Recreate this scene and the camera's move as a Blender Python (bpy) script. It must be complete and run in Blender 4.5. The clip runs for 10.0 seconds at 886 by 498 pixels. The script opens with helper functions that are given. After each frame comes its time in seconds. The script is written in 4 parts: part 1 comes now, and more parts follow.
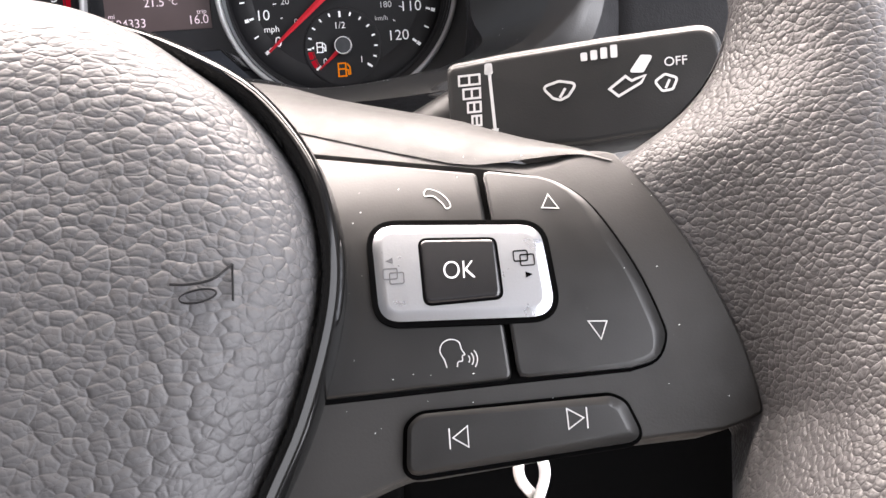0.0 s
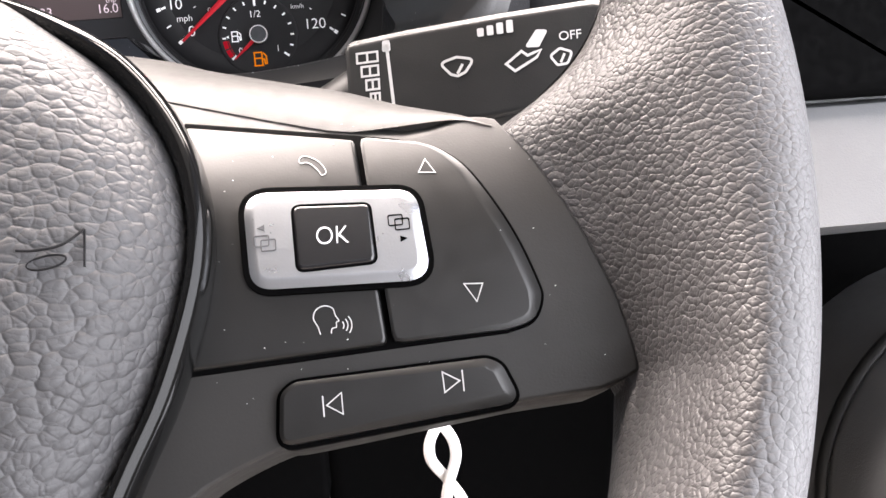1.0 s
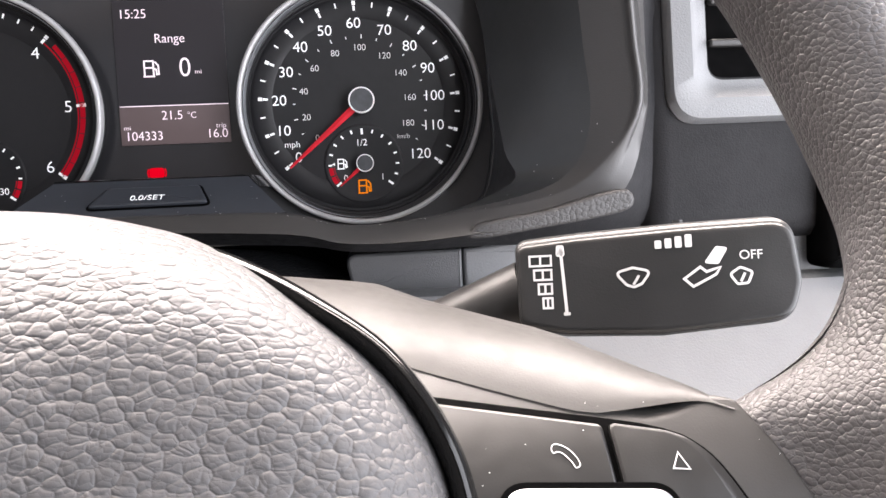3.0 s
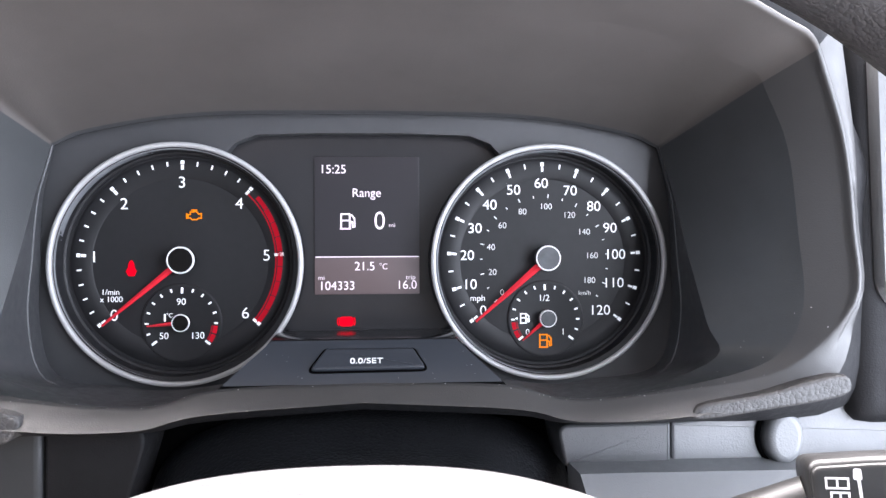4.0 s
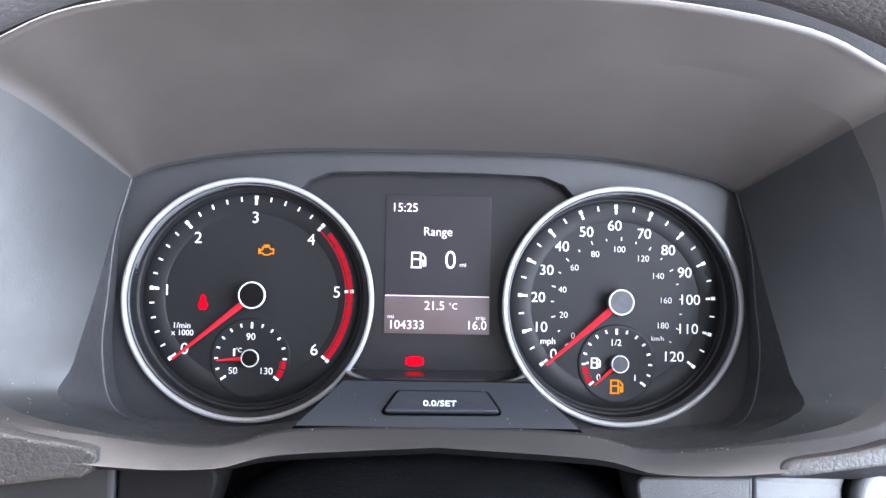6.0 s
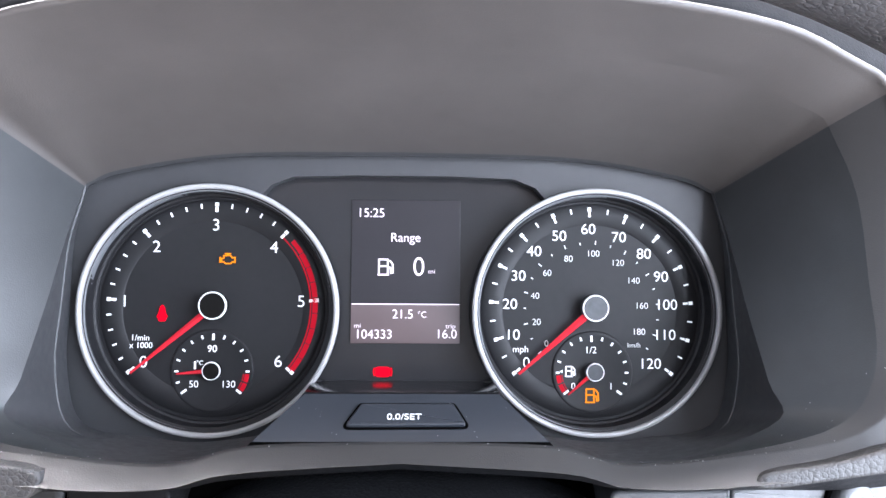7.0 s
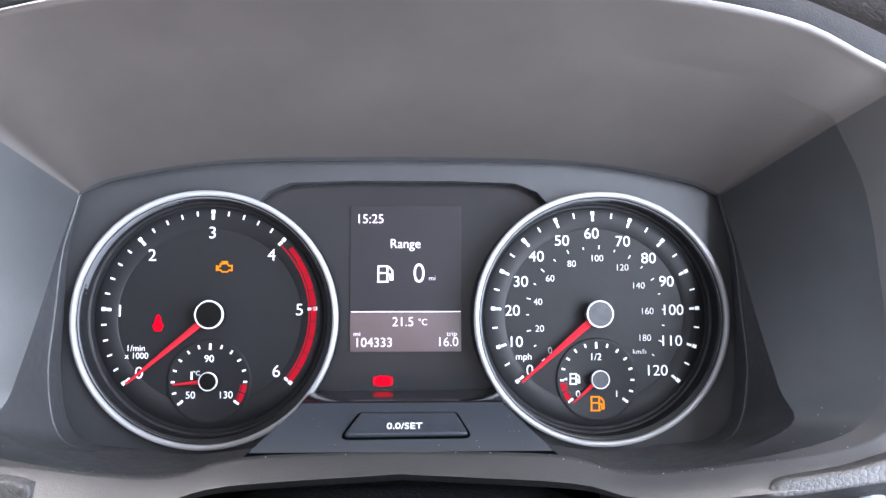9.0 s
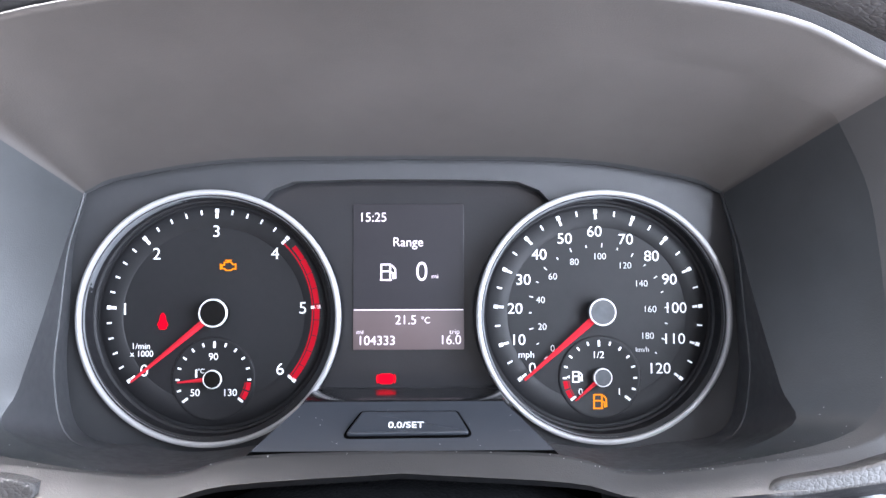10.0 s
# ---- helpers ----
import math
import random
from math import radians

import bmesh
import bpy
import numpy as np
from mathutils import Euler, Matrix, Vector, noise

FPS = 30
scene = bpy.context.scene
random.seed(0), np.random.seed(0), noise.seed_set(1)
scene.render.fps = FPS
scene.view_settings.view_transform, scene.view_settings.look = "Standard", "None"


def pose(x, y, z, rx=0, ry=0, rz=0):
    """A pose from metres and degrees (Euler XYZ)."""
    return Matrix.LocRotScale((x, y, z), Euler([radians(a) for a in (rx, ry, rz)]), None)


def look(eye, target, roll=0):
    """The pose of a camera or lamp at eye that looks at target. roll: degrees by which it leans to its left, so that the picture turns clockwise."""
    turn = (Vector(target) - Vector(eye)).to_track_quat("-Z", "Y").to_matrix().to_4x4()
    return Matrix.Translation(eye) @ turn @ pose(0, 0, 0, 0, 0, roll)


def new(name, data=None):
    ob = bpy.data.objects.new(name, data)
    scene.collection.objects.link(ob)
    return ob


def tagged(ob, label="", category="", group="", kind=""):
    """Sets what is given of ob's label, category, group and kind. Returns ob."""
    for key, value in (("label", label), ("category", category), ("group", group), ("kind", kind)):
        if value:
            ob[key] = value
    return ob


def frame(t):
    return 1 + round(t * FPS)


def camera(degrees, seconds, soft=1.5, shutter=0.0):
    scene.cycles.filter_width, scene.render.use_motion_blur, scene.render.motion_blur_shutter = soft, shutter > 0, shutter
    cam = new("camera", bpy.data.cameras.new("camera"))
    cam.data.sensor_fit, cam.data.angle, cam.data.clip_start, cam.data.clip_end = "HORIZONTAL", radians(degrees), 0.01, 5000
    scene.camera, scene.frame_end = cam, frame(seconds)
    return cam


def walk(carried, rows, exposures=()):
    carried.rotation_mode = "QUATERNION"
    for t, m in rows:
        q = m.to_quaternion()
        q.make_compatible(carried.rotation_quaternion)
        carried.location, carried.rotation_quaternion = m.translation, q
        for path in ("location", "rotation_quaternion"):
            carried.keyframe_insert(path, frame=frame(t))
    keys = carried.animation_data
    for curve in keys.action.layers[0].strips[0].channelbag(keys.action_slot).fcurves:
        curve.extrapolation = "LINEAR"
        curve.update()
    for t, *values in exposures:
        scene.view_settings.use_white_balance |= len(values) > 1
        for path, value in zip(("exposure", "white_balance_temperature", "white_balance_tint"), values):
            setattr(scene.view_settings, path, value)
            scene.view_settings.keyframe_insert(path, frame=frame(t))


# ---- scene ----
cam = camera(57.0, 10.0)
PATH = [
    (0, (0.10536, -0.35756, -0.07233), (0.1302, 0.6345, -0.1953), -3.87),
    (0.5, (0.11703, -0.35416, -0.07935), (0.1786, 0.6361, -0.2041), -4.71),
    (1, (0.11679, -0.35719, -0.07939), (0.2022, 0.6314, -0.2032), -4.74),
    (1.5, (0.11499, -0.35620, -0.07762), (0.2091, 0.6320, -0.1987), -4.57),
    (2, (0.11343, -0.35379, -0.07788), (0.2045, 0.6356, -0.1907), -4.52),
    (2.5, (0.10176, -0.35503, -0.07063), (0.1908, 0.6366, -0.1642), -4.06),
    (2.6, (0.09929, -0.35567, -0.06530), (0.1862, 0.6362, -0.1579), -3.90),
    (2.8, (0.09043, -0.35427, -0.05186), (0.1746, 0.6385, -0.1374), -3.65),
    (3, (0.07893, -0.34857, -0.03577), (0.1656, 0.6443, -0.1181), -2.49),
    (3.1, (0.07600, -0.34450, -0.02600), (0.1495, 0.6495, -0.1085), -2.45),
    (3.2, (0.07000, -0.34300, -0.01600), (0.1485, 0.6505, -0.0975), -2.30),
    (4.3, (-0.01248, -0.35178, 0.00563), (0.0510, 0.6458, 0.0339), 0.53),
    (4.5, (-0.02133, -0.35406, 0.01006), (0.0306, 0.6441, 0.0411), 1.08),
    (5, (-0.04262, -0.35769, 0.01345), (-0.0068, 0.6408, 0.0561), 1.68),
    (5.5, (-0.02710, -0.35070, 0.00604), (-0.0008, 0.6476, 0.0579), 1.53),
    (6, (-0.00825, -0.34420, 0.00528), (0.0242, 0.6543, 0.0488), 1.11),
    (7.5, (0.00351, -0.32950, 0.00780), (0.0426, 0.6684, 0.0592), 0.27),
    (8, (0.00254, -0.32817, 0.00878), (0.0432, 0.6699, 0.0561), 0.17),
    (8.5, (0.00271, -0.32785, 0.00718), (0.0438, 0.6697, 0.0646), 0.02),
    (9, (0.00499, -0.32686, 0.00386), (0.0380, 0.6704, 0.0696), -0.11),
    (9.5, (0.00339, -0.32770, 0.00763), (0.0448, 0.6703, 0.0558), -0.30),
    (10, (0.00821, -0.32774, 0.00692), (0.0281, 0.6706, 0.0611), -0.15),
]
walk(cam, [(t, look(eye, target, roll)) for t, eye, target, roll in PATH],
     exposures=[(0, 0.74, 6230, 15.0), (2.5, 0.74, 6230, 15.0), (2.9, 0.95, 6230, 15.0), (3.2, 1.02, 6200, 14.9), (3.8, 1.2, 5900, 14.2), (4.3, 1.90, 5560, 13.4), (5.2, 2.08, 5560, 13.4), (6.0, 1.92, 5550, 13.3), (7.4, 1.90, 5540, 13.1), (10, 1.97, 5540, 13.0)])

# ---- daylight and added lamps ----
world = bpy.data.worlds.new("overcast_sky")
scene.world = world
world.use_nodes = True
wn = world.node_tree
sky = wn.nodes.new("ShaderNodeTexSky")
sky.sky_type, sky.sun_disc = "NISHITA", False
sky.sun_elevation, sky.sun_rotation = radians(48), radians(60)
wn.links.new(sky.outputs["Color"], wn.nodes["Background"].inputs["Color"])
wn.nodes["Background"].inputs["Strength"].default_value = 0.04

sun = new("sun", bpy.data.lights.new("sun", "SUN"))
sun.data.energy, sun.data.angle, sun.data.color = 1.2, radians(14), (1.0, 0.93, 0.85)
sun.matrix_world = look((4, 3, 6), (0, 0, 0))


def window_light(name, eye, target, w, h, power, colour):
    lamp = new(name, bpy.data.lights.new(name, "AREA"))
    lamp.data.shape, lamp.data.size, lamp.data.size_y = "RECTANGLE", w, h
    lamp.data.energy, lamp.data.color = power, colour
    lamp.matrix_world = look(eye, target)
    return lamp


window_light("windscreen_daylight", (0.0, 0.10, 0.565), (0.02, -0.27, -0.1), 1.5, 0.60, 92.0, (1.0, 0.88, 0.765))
# Lamp added for light from the right, through an assumed, unseen open doorway.
window_light("driver_side_added_light", (0.64, -0.50, -0.06), (0.0, -0.14, 0.03), 1.0, 0.9, 16.5, (0.98, 0.98, 0.975))
window_light("passenger_window_daylight", (-1.18, -0.40, 0.25), (0.0, -0.25, 0.0), 0.9, 0.45, 0.8, (0.90, 0.95, 1.0))
# Warm lamp added behind the view; no rear window is known there.
window_light("rear_added_light", (-0.15, -1.30, 0.36), (0.0, -0.25, -0.05), 1.3, 0.34, 0.6, (1.0, 0.92, 0.84))


# ---- materials ----
def material(name, colour, rough=0.5, metal=0.0, vary=0.15, vary_scale=60.0, bump=0.0, bump_scale=900.0,
             leather=0.0, cell=0.002, stretch=(1, 1, 1), coat=0.0, specular=0.5, glow=0.0, tint=1.0):
    m = bpy.data.materials.new(name)
    m.use_nodes = True
    nt = m.node_tree
    p = nt.nodes["Principled BSDF"]
    p.inputs["Metallic"].default_value = metal
    p.inputs["Specular IOR Level"].default_value = specular
    p.inputs["Coat Weight"].default_value = coat
    p.inputs["Coat Roughness"].default_value = 0.08
    tc = nt.nodes.new("ShaderNodeTexCoord")
    n1 = nt.nodes.new("ShaderNodeTexNoise")
    n1.inputs["Scale"].default_value, n1.inputs["Detail"].default_value = vary_scale, 6
    nt.links.new(tc.outputs["Object"], n1.inputs["Vector"])
    ramp = nt.nodes.new("ShaderNodeMapRange")
    ramp.inputs["From Min"].default_value, ramp.inputs["From Max"].default_value = 0.3, 0.7
    ramp.inputs["To Min"].default_value, ramp.inputs["To Max"].default_value = 1 - vary, 1 + vary
    nt.links.new(n1.outputs["Fac"], ramp.inputs["Value"])
    mul = nt.nodes.new("ShaderNodeMix")
    mul.data_type, mul.blend_type = "RGBA", "MULTIPLY"
    mul.inputs["Factor"].default_value = 1.0
    mul.inputs["A"].default_value = (*(v * tint for v in colour), 1)
    nt.links.new(ramp.outputs["Result"], mul.inputs["B"])
    nt.links.new(mul.outputs["Result"], p.inputs["Base Color"])
    rr = nt.nodes.new("ShaderNodeMapRange")
    rr.inputs["From Min"].default_value, rr.inputs["From Max"].default_value = 0.3, 0.7
    rr.inputs["To Min"].default_value, rr.inputs["To Max"].default_value = rough * 0.88, min(1, rough * 1.12)
    n2 = nt.nodes.new("ShaderNodeTexNoise")
    n2.inputs["Scale"].default_value, n2.inputs["Detail"].default_value = vary_scale * 5, 5
    nt.links.new(tc.outputs["Object"], n2.inputs["Vector"])
    nt.links.new(n2.outputs["Fac"], rr.inputs["Value"])
    nt.links.new(rr.outputs["Result"], p.inputs["Roughness"])
    if glow:
        p.inputs["Emission Color"].default_value = (*colour, 1)
        p.inputs["Emission Strength"].default_value = glow
    height = None
    if leather:
        warp = nt.nodes.new("ShaderNodeTexNoise")
        warp.inputs["Scale"].default_value, warp.inputs["Detail"].default_value = 0.45 / cell, 2
        nt.links.new(tc.outputs["Object"], warp.inputs["Vector"])
        add = nt.nodes.new("ShaderNodeVectorMath")
        add.operation = "MULTIPLY_ADD"
        add.inputs[1].default_value = (cell * 0.9,) * 3
        nt.links.new(warp.outputs["Color"], add.inputs[0])
        nt.links.new(tc.outputs["Object"], add.inputs[2])
        squash = nt.nodes.new("ShaderNodeVectorMath")
        squash.operation = "MULTIPLY"
        squash.inputs[1].default_value = stretch
        nt.links.new(add.outputs["Vector"], squash.inputs[0])
        sums = None
        for size, weight in ((1.0, -1.0), (0.52, -0.34)):
            vor = nt.nodes.new("ShaderNodeTexVoronoi")
            vor.feature = "F1"
            vor.inputs["Scale"].default_value = 1 / (cell * size)
            vor.inputs["Randomness"].default_value = 0.92
            nt.links.new(squash.outputs["Vector"], vor.inputs["Vector"])
            dome = nt.nodes.new("ShaderNodeMath")
            dome.operation = "POWER"
            dome.inputs[1].default_value = 2.1
            nt.links.new(vor.outputs["Distance"], dome.inputs[0])
            mix = nt.nodes.new("ShaderNodeMath")
            mix.operation = "MULTIPLY_ADD"
            mix.inputs[1].default_value = weight
            mix.inputs[2].default_value = 0.0
            nt.links.new(dome.outputs["Value"], mix.inputs[0])
            if sums is not None:
                nt.links.new(sums, mix.inputs[2])
            sums = mix.outputs["Value"]
        seam = nt.nodes.new("ShaderNodeTexVoronoi")
        seam.feature = "DISTANCE_TO_EDGE"
        seam.inputs["Scale"].default_value = 1 / cell
        seam.inputs["Randomness"].default_value = 0.92
        nt.links.new(squash.outputs["Vector"], seam.inputs["Vector"])
        crease = nt.nodes.new("ShaderNodeMapRange")
        crease.interpolation_type = "SMOOTHSTEP"
        crease.inputs["From Max"].default_value, crease.inputs["To Max"].default_value = 0.17, 0.13
        nt.links.new(seam.outputs["Distance"], crease.inputs["Value"])
        joined = nt.nodes.new("ShaderNodeMath")
        joined.operation = "ADD"
        nt.links.new(sums, joined.inputs[0])
        nt.links.new(crease.outputs["Result"], joined.inputs[1])
        sums = joined.outputs["Value"]
        fine = nt.nodes.new("ShaderNodeTexNoise")
        fine.inputs["Scale"].default_value, fine.inputs["Detail"].default_value = 2.2 / cell, 3
        nt.links.new(tc.outputs["Object"], fine.inputs["Vector"])
        both = nt.nodes.new("ShaderNodeMath")
        both.operation = "MULTIPLY_ADD"
        both.inputs[1].default_value = 0.12
        nt.links.new(fine.outputs["Fac"], both.inputs[0])
        nt.links.new(sums, both.inputs[2])
        height, dist = both.outputs["Value"], cell * leather
    elif bump:
        fine = nt.nodes.new("ShaderNodeTexNoise")
        fine.inputs["Scale"].default_value, fine.inputs["Detail"].default_value = bump_scale, 4
        nt.links.new(tc.outputs["Object"], fine.inputs["Vector"])
        height, dist = fine.outputs["Fac"], bump / bump_scale
    if height is not None:
        b = nt.nodes.new("ShaderNodeBump")
        b.inputs["Strength"].default_value, b.inputs["Distance"].default_value = 1.0, dist
        nt.links.new(height, b.inputs["Height"])
        nt.links.new(b.outputs["Normal"], p.inputs["Normal"])
    return m


LEATHER_RIM = material("grained_rim_leather", (0.060, 0.058, 0.0595), 0.44, specular=0.40, leather=0.17, cell=0.00115, stretch=(0.8, 1.1, 1.1), vary=0.12)
LEATHER_PAD = material("grained_airbag_cover", (0.060, 0.0595, 0.0615), 0.50, specular=0.27, leather=0.21, cell=0.0019, stretch=(0.8, 1.05, 1.1), vary=0.10)
SPOKE = material("satin_black_plastic", (0.026, 0.0250, 0.0240), 0.49, specular=0.30, bump=0.06, bump_scale=2600, vary=0.1)
BUTTON = material("soft_touch_button_black", (0.009, 0.0088, 0.0085), 0.37, bump=0.04, bump_scale=3000, vary=0.04)
GLOSS = material("piano_black_trim", (0.005, 0.005, 0.005), 0.13, specular=0.22, vary=0.05)
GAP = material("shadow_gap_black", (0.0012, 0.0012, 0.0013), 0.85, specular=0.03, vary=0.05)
SILVER = material("satin_silver_plastic", (0.50, 0.515, 0.54), 0.30, metal=0.85, vary=0.03, bump=0.05, bump_scale=2500)
OKKEY = material("gloss_black_key", (0.012, 0.012, 0.013), 0.22, coat=0.3, vary=0.05)
PRINT = material("white_print", (0.82, 0.82, 0.82), 0.5, vary=0.04)
PRINT_DARK = material("dark_print", (0.08, 0.08, 0.085), 0.5, vary=0.04)
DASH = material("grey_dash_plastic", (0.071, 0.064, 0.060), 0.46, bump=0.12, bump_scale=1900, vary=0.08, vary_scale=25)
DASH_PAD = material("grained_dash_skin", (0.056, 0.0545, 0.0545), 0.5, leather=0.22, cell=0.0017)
LIP_DARKENED = material("darkened_lip_plastic", (0.034, 0.0332, 0.033), 0.46, bump=0.12, bump_scale=1900, vary=0.08, vary_scale=25)
HOOD_DARKENED = material("darkened_hood_plastic", (0.033, 0.035, 0.0365), 0.44, bump=0.12, bump_scale=1900, vary=0.1)
PAD_DARKENED = material("darkened_grained_skin", (0.027, 0.026, 0.0255), 0.55, leather=0.12, cell=0.0015)
BEZEL = material("dark_bezel_plastic", (0.040, 0.041, 0.044), 0.50, bump=0.15, bump_scale=2600, vary=0.08)
PANEL = material("dark_glossy_panel", (0.018, 0.018, 0.020), 0.22, vary=0.06, bump=0.04, bump_scale=1200)
DIAL = material("matt_black_dial", (0.013, 0.013, 0.0145), 0.5, specular=0.3, vary=0.06)
LEDGE = material("glossy_black_ledge", (0.006, 0.006, 0.007), 0.2, specular=0.3, vary=0.05)
CONSOLE = material("blue_grey_console_plastic", (0.030, 0.034, 0.042), 0.34, vary=0.06, bump=0.08, bump_scale=2400)
GUNMETAL = material("dark_satin_ring", (0.30, 0.31, 0.33), 0.35, metal=0.6, vary=0.03)
CHROME = material("satin_silver_ring", (0.44, 0.44, 0.445), 0.46, metal=0.3, vary=0.03)
LIT = material("backlit_white_print", (0.85, 0.86, 0.86), 0.5, glow=0.20, vary=0.02)
LOWER_SCREEN = material("warm_glow_and_reflection_glass", (0.085, 0.062, 0.062), 0.36, glow=0.15, vary=0.05)
SCREEN = material("display_glass", (0.015, 0.0135, 0.017), 0.36, vary=0.05)
PIXELS = material("lit_display_pixels", (0.95, 0.80, 0.86), 0.5, tint=0.6, glow=0.42, vary=0.02)
RED = material("red_needle", (0.8, 0.02, 0.04), 0.45, tint=0.62, glow=0.10, vary=0.05)
RED_ZONE = material("red_scale_zone", (0.65, 0.01, 0.028), 0.5, specular=0.05, tint=0.45, glow=0.12, vary=0.05)
RED_LAMP = material("lit_red_lamp", (1.0, 0.0, 0.015), 0.5, specular=0.02, tint=0.06, glow=0.40, vary=0.02)
AMBER_LAMP = material("lit_amber_lamp", (1.0, 0.28, 0.002), 0.5, specular=0.02, tint=0.12, glow=0.42, vary=0.02)
LIGHT_GREY = material("light_grey_plastic", (0.105, 0.108, 0.112), 0.45, bump=0.2, bump_scale=1500, vary=0.06)
MID_GREY = material("mid_grey_plastic", (0.050, 0.0515, 0.054), 0.45, bump=0.3, bump_scale=1700, vary=0.08)
ICON = material("soft_white_print", (0.5, 0.5, 0.5), 0.5, vary=0.04)
STALK = material("stalk_black_plastic", (0.015, 0.015, 0.015), 0.40, specular=0.35, bump=0.1, bump_scale=2500)
FABRIC = material("pale_roof_cloth", (0.34, 0.32, 0.295), 0.9, bump=0.5, bump_scale=900)
WHITE_CORD = material("white_plastic_cord", (0.85, 0.84, 0.82), 0.45, vary=0.05)
STEEL = material("worn_key_steel", (0.5, 0.5, 0.5), 0.35, metal=0.9)
SHELL = material("grey_door_trim", (0.05, 0.05, 0.051), 0.55, bump=0.4, bump_scale=1500)
BLACK_DASH = material("black_dash_plastic", (0.012, 0.012, 0.013), 0.6, specular=0.13, bump=0.2, bump_scale=1600)
BOUNCE_FLOOR = material("pale_bounce_floor", (0.58, 0.52, 0.46), 0.95, bump=0.6, bump_scale=400)
TARMAC = material("wet_grey_tarmac", (0.06, 0.06, 0.06), 0.8, bump=0.5, bump_scale=80, vary_scale=2)

# ---- building helpers: lengths in centimetres, frames map (across, up, out) to the world ----
FACE = Matrix(((1, 0, 0, 0), (0, 0, -1, 0), (0, 1, 0, 0), (0, 0, 0, 1)))
TILT = radians(25)
UPV, OUTV = Vector((0, math.sin(TILT), math.cos(TILT))), Vector((0, -math.cos(TILT), math.sin(TILT)))
WHEEL = Matrix(((1, UPV.x, OUTV.x, 0), (0, UPV.y, OUTV.y, -22.4), (0, UPV.z, OUTV.z, -6.5), (0, 0, 0, 1)))
IDENT = Matrix.Identity(4)


def thing(name, at, label, category, group="", kind=""):
    ob = new(name)
    ob.empty_display_size = 0.02
    ob.location = Vector(at) * 0.01
    return tagged(ob, label, category, group, kind)


def part(name, bm, mat, parent, label="", m=IDENT, smooth=True, angle=40):
    bmesh.ops.recalc_face_normals(bm, faces=bm.faces)
    lay = bm.loops.layers.float_vector.get("bent")
    if lay:
        turn = m.to_3x3()
        for f in bm.faces:
            for l in f.loops:
                l[lay] = turn @ l[lay]
    bm.transform(Matrix.Diagonal((0.01, 0.01, 0.01, 1)) @ m)
    if m.determinant() < 0:
        bmesh.ops.reverse_faces(bm, faces=bm.faces)
    for f in bm.faces:
        f.smooth = smooth
    for e in bm.edges:
        e.smooth = smooth and len(e.link_faces) == 2 and e.calc_face_angle(0) < radians(angle) and max(len(f.verts) for f in e.link_faces) < 9
    me = bpy.data.meshes.new(name)
    bent = [tuple(l[lay]) for f in bm.faces for l in f.loops] if lay else None
    bm.to_mesh(me)
    bm.free()
    if bent:
        me.normals_split_custom_set(bent)
    me.materials.append(mat)
    ob = new(name, me)
    if parent is not None:
        ob.parent = parent
        if parent.type == "EMPTY":
            ob.matrix_parent_inverse = Matrix.Translation(-parent.location)
    if label:
        ob["label"] = label
    return ob


def area2(pts):
    return sum(a[0] * b[1] - b[0] * a[1] for a, b in zip(pts, pts[1:] + pts[:1])) / 2


def inset(pts, d):
    out, n = [], len(pts)
    for i in range(n):
        p, a, b = Vector(pts[i]), Vector(pts[i - 1]), Vector(pts[(i + 1) % n])
        u, w = (p - a), (b - p)
        u = u.normalized() if u.length > 1e-9 else w.normalized()
        w = w.normalized() if w.length > 1e-9 else u
        nu, nw = Vector((-u.y, u.x)), Vector((-w.y, w.x))
        k = nu + nw
        k = k / max(0.35, k.length_squared / 2) if k.length > 1e-6 else nu
        out.append(tuple(p + k * d))
    return out


def rounded(pts, r, seg=6):
    """A closed outline, counter-clockwise, with corners of radius r (or one radius a corner)."""
    pts = [tuple(p) for p in pts]
    radii = list(r) if isinstance(r, (list, tuple)) else [r] * len(pts)
    if area2(pts) < 0:
        pts.reverse()
        radii.reverse()
    out, n = [], len(pts)
    for i in range(n):
        p, a, b = Vector(pts[i]), Vector(pts[i - 1]), Vector(pts[(i + 1) % n])
        u, w = (a - p).normalized(), (b - p).normalized()
        ang = u.angle(w)
        if radii[i] < 1e-4 or ang > radians(176):
            out.append(tuple(p))
            continue
        t = min(radii[i] / math.tan(ang / 2), 0.48 * (a - p).length, 0.48 * (b - p).length)
        s, e = p + u * t, p + w * t
        for k in range(seg + 1):
            f = k / seg
            out.append(tuple(s * (1 - f) ** 2 + p * 2 * f * (1 - f) + e * f * f))
    return out


def spline(pts, closed=False, step=6):
    """Catmull-Rom through points of any dimension."""
    v = [np.array(p, float) for p in pts]
    n, out = len(v), []
    for i in range(n if closed else n - 1):
        p1, p2 = v[i], v[(i + 1) % n]
        p0 = v[i - 1] if closed or i else 2 * p1 - p2
        p3 = v[(i + 2) % n] if closed or i + 2 < n else 2 * p2 - p1
        for k in range(step):
            f = k / step
            out.append(0.5 * (2 * p1 + (p2 - p0) * f + (2 * p0 - 5 * p1 + 4 * p2 - p3) * f * f + (3 * p1 - p0 - 3 * p2 + p3) * f ** 3))
    if not closed:
        out.append(v[-1])
    return [tuple(p) for p in out]


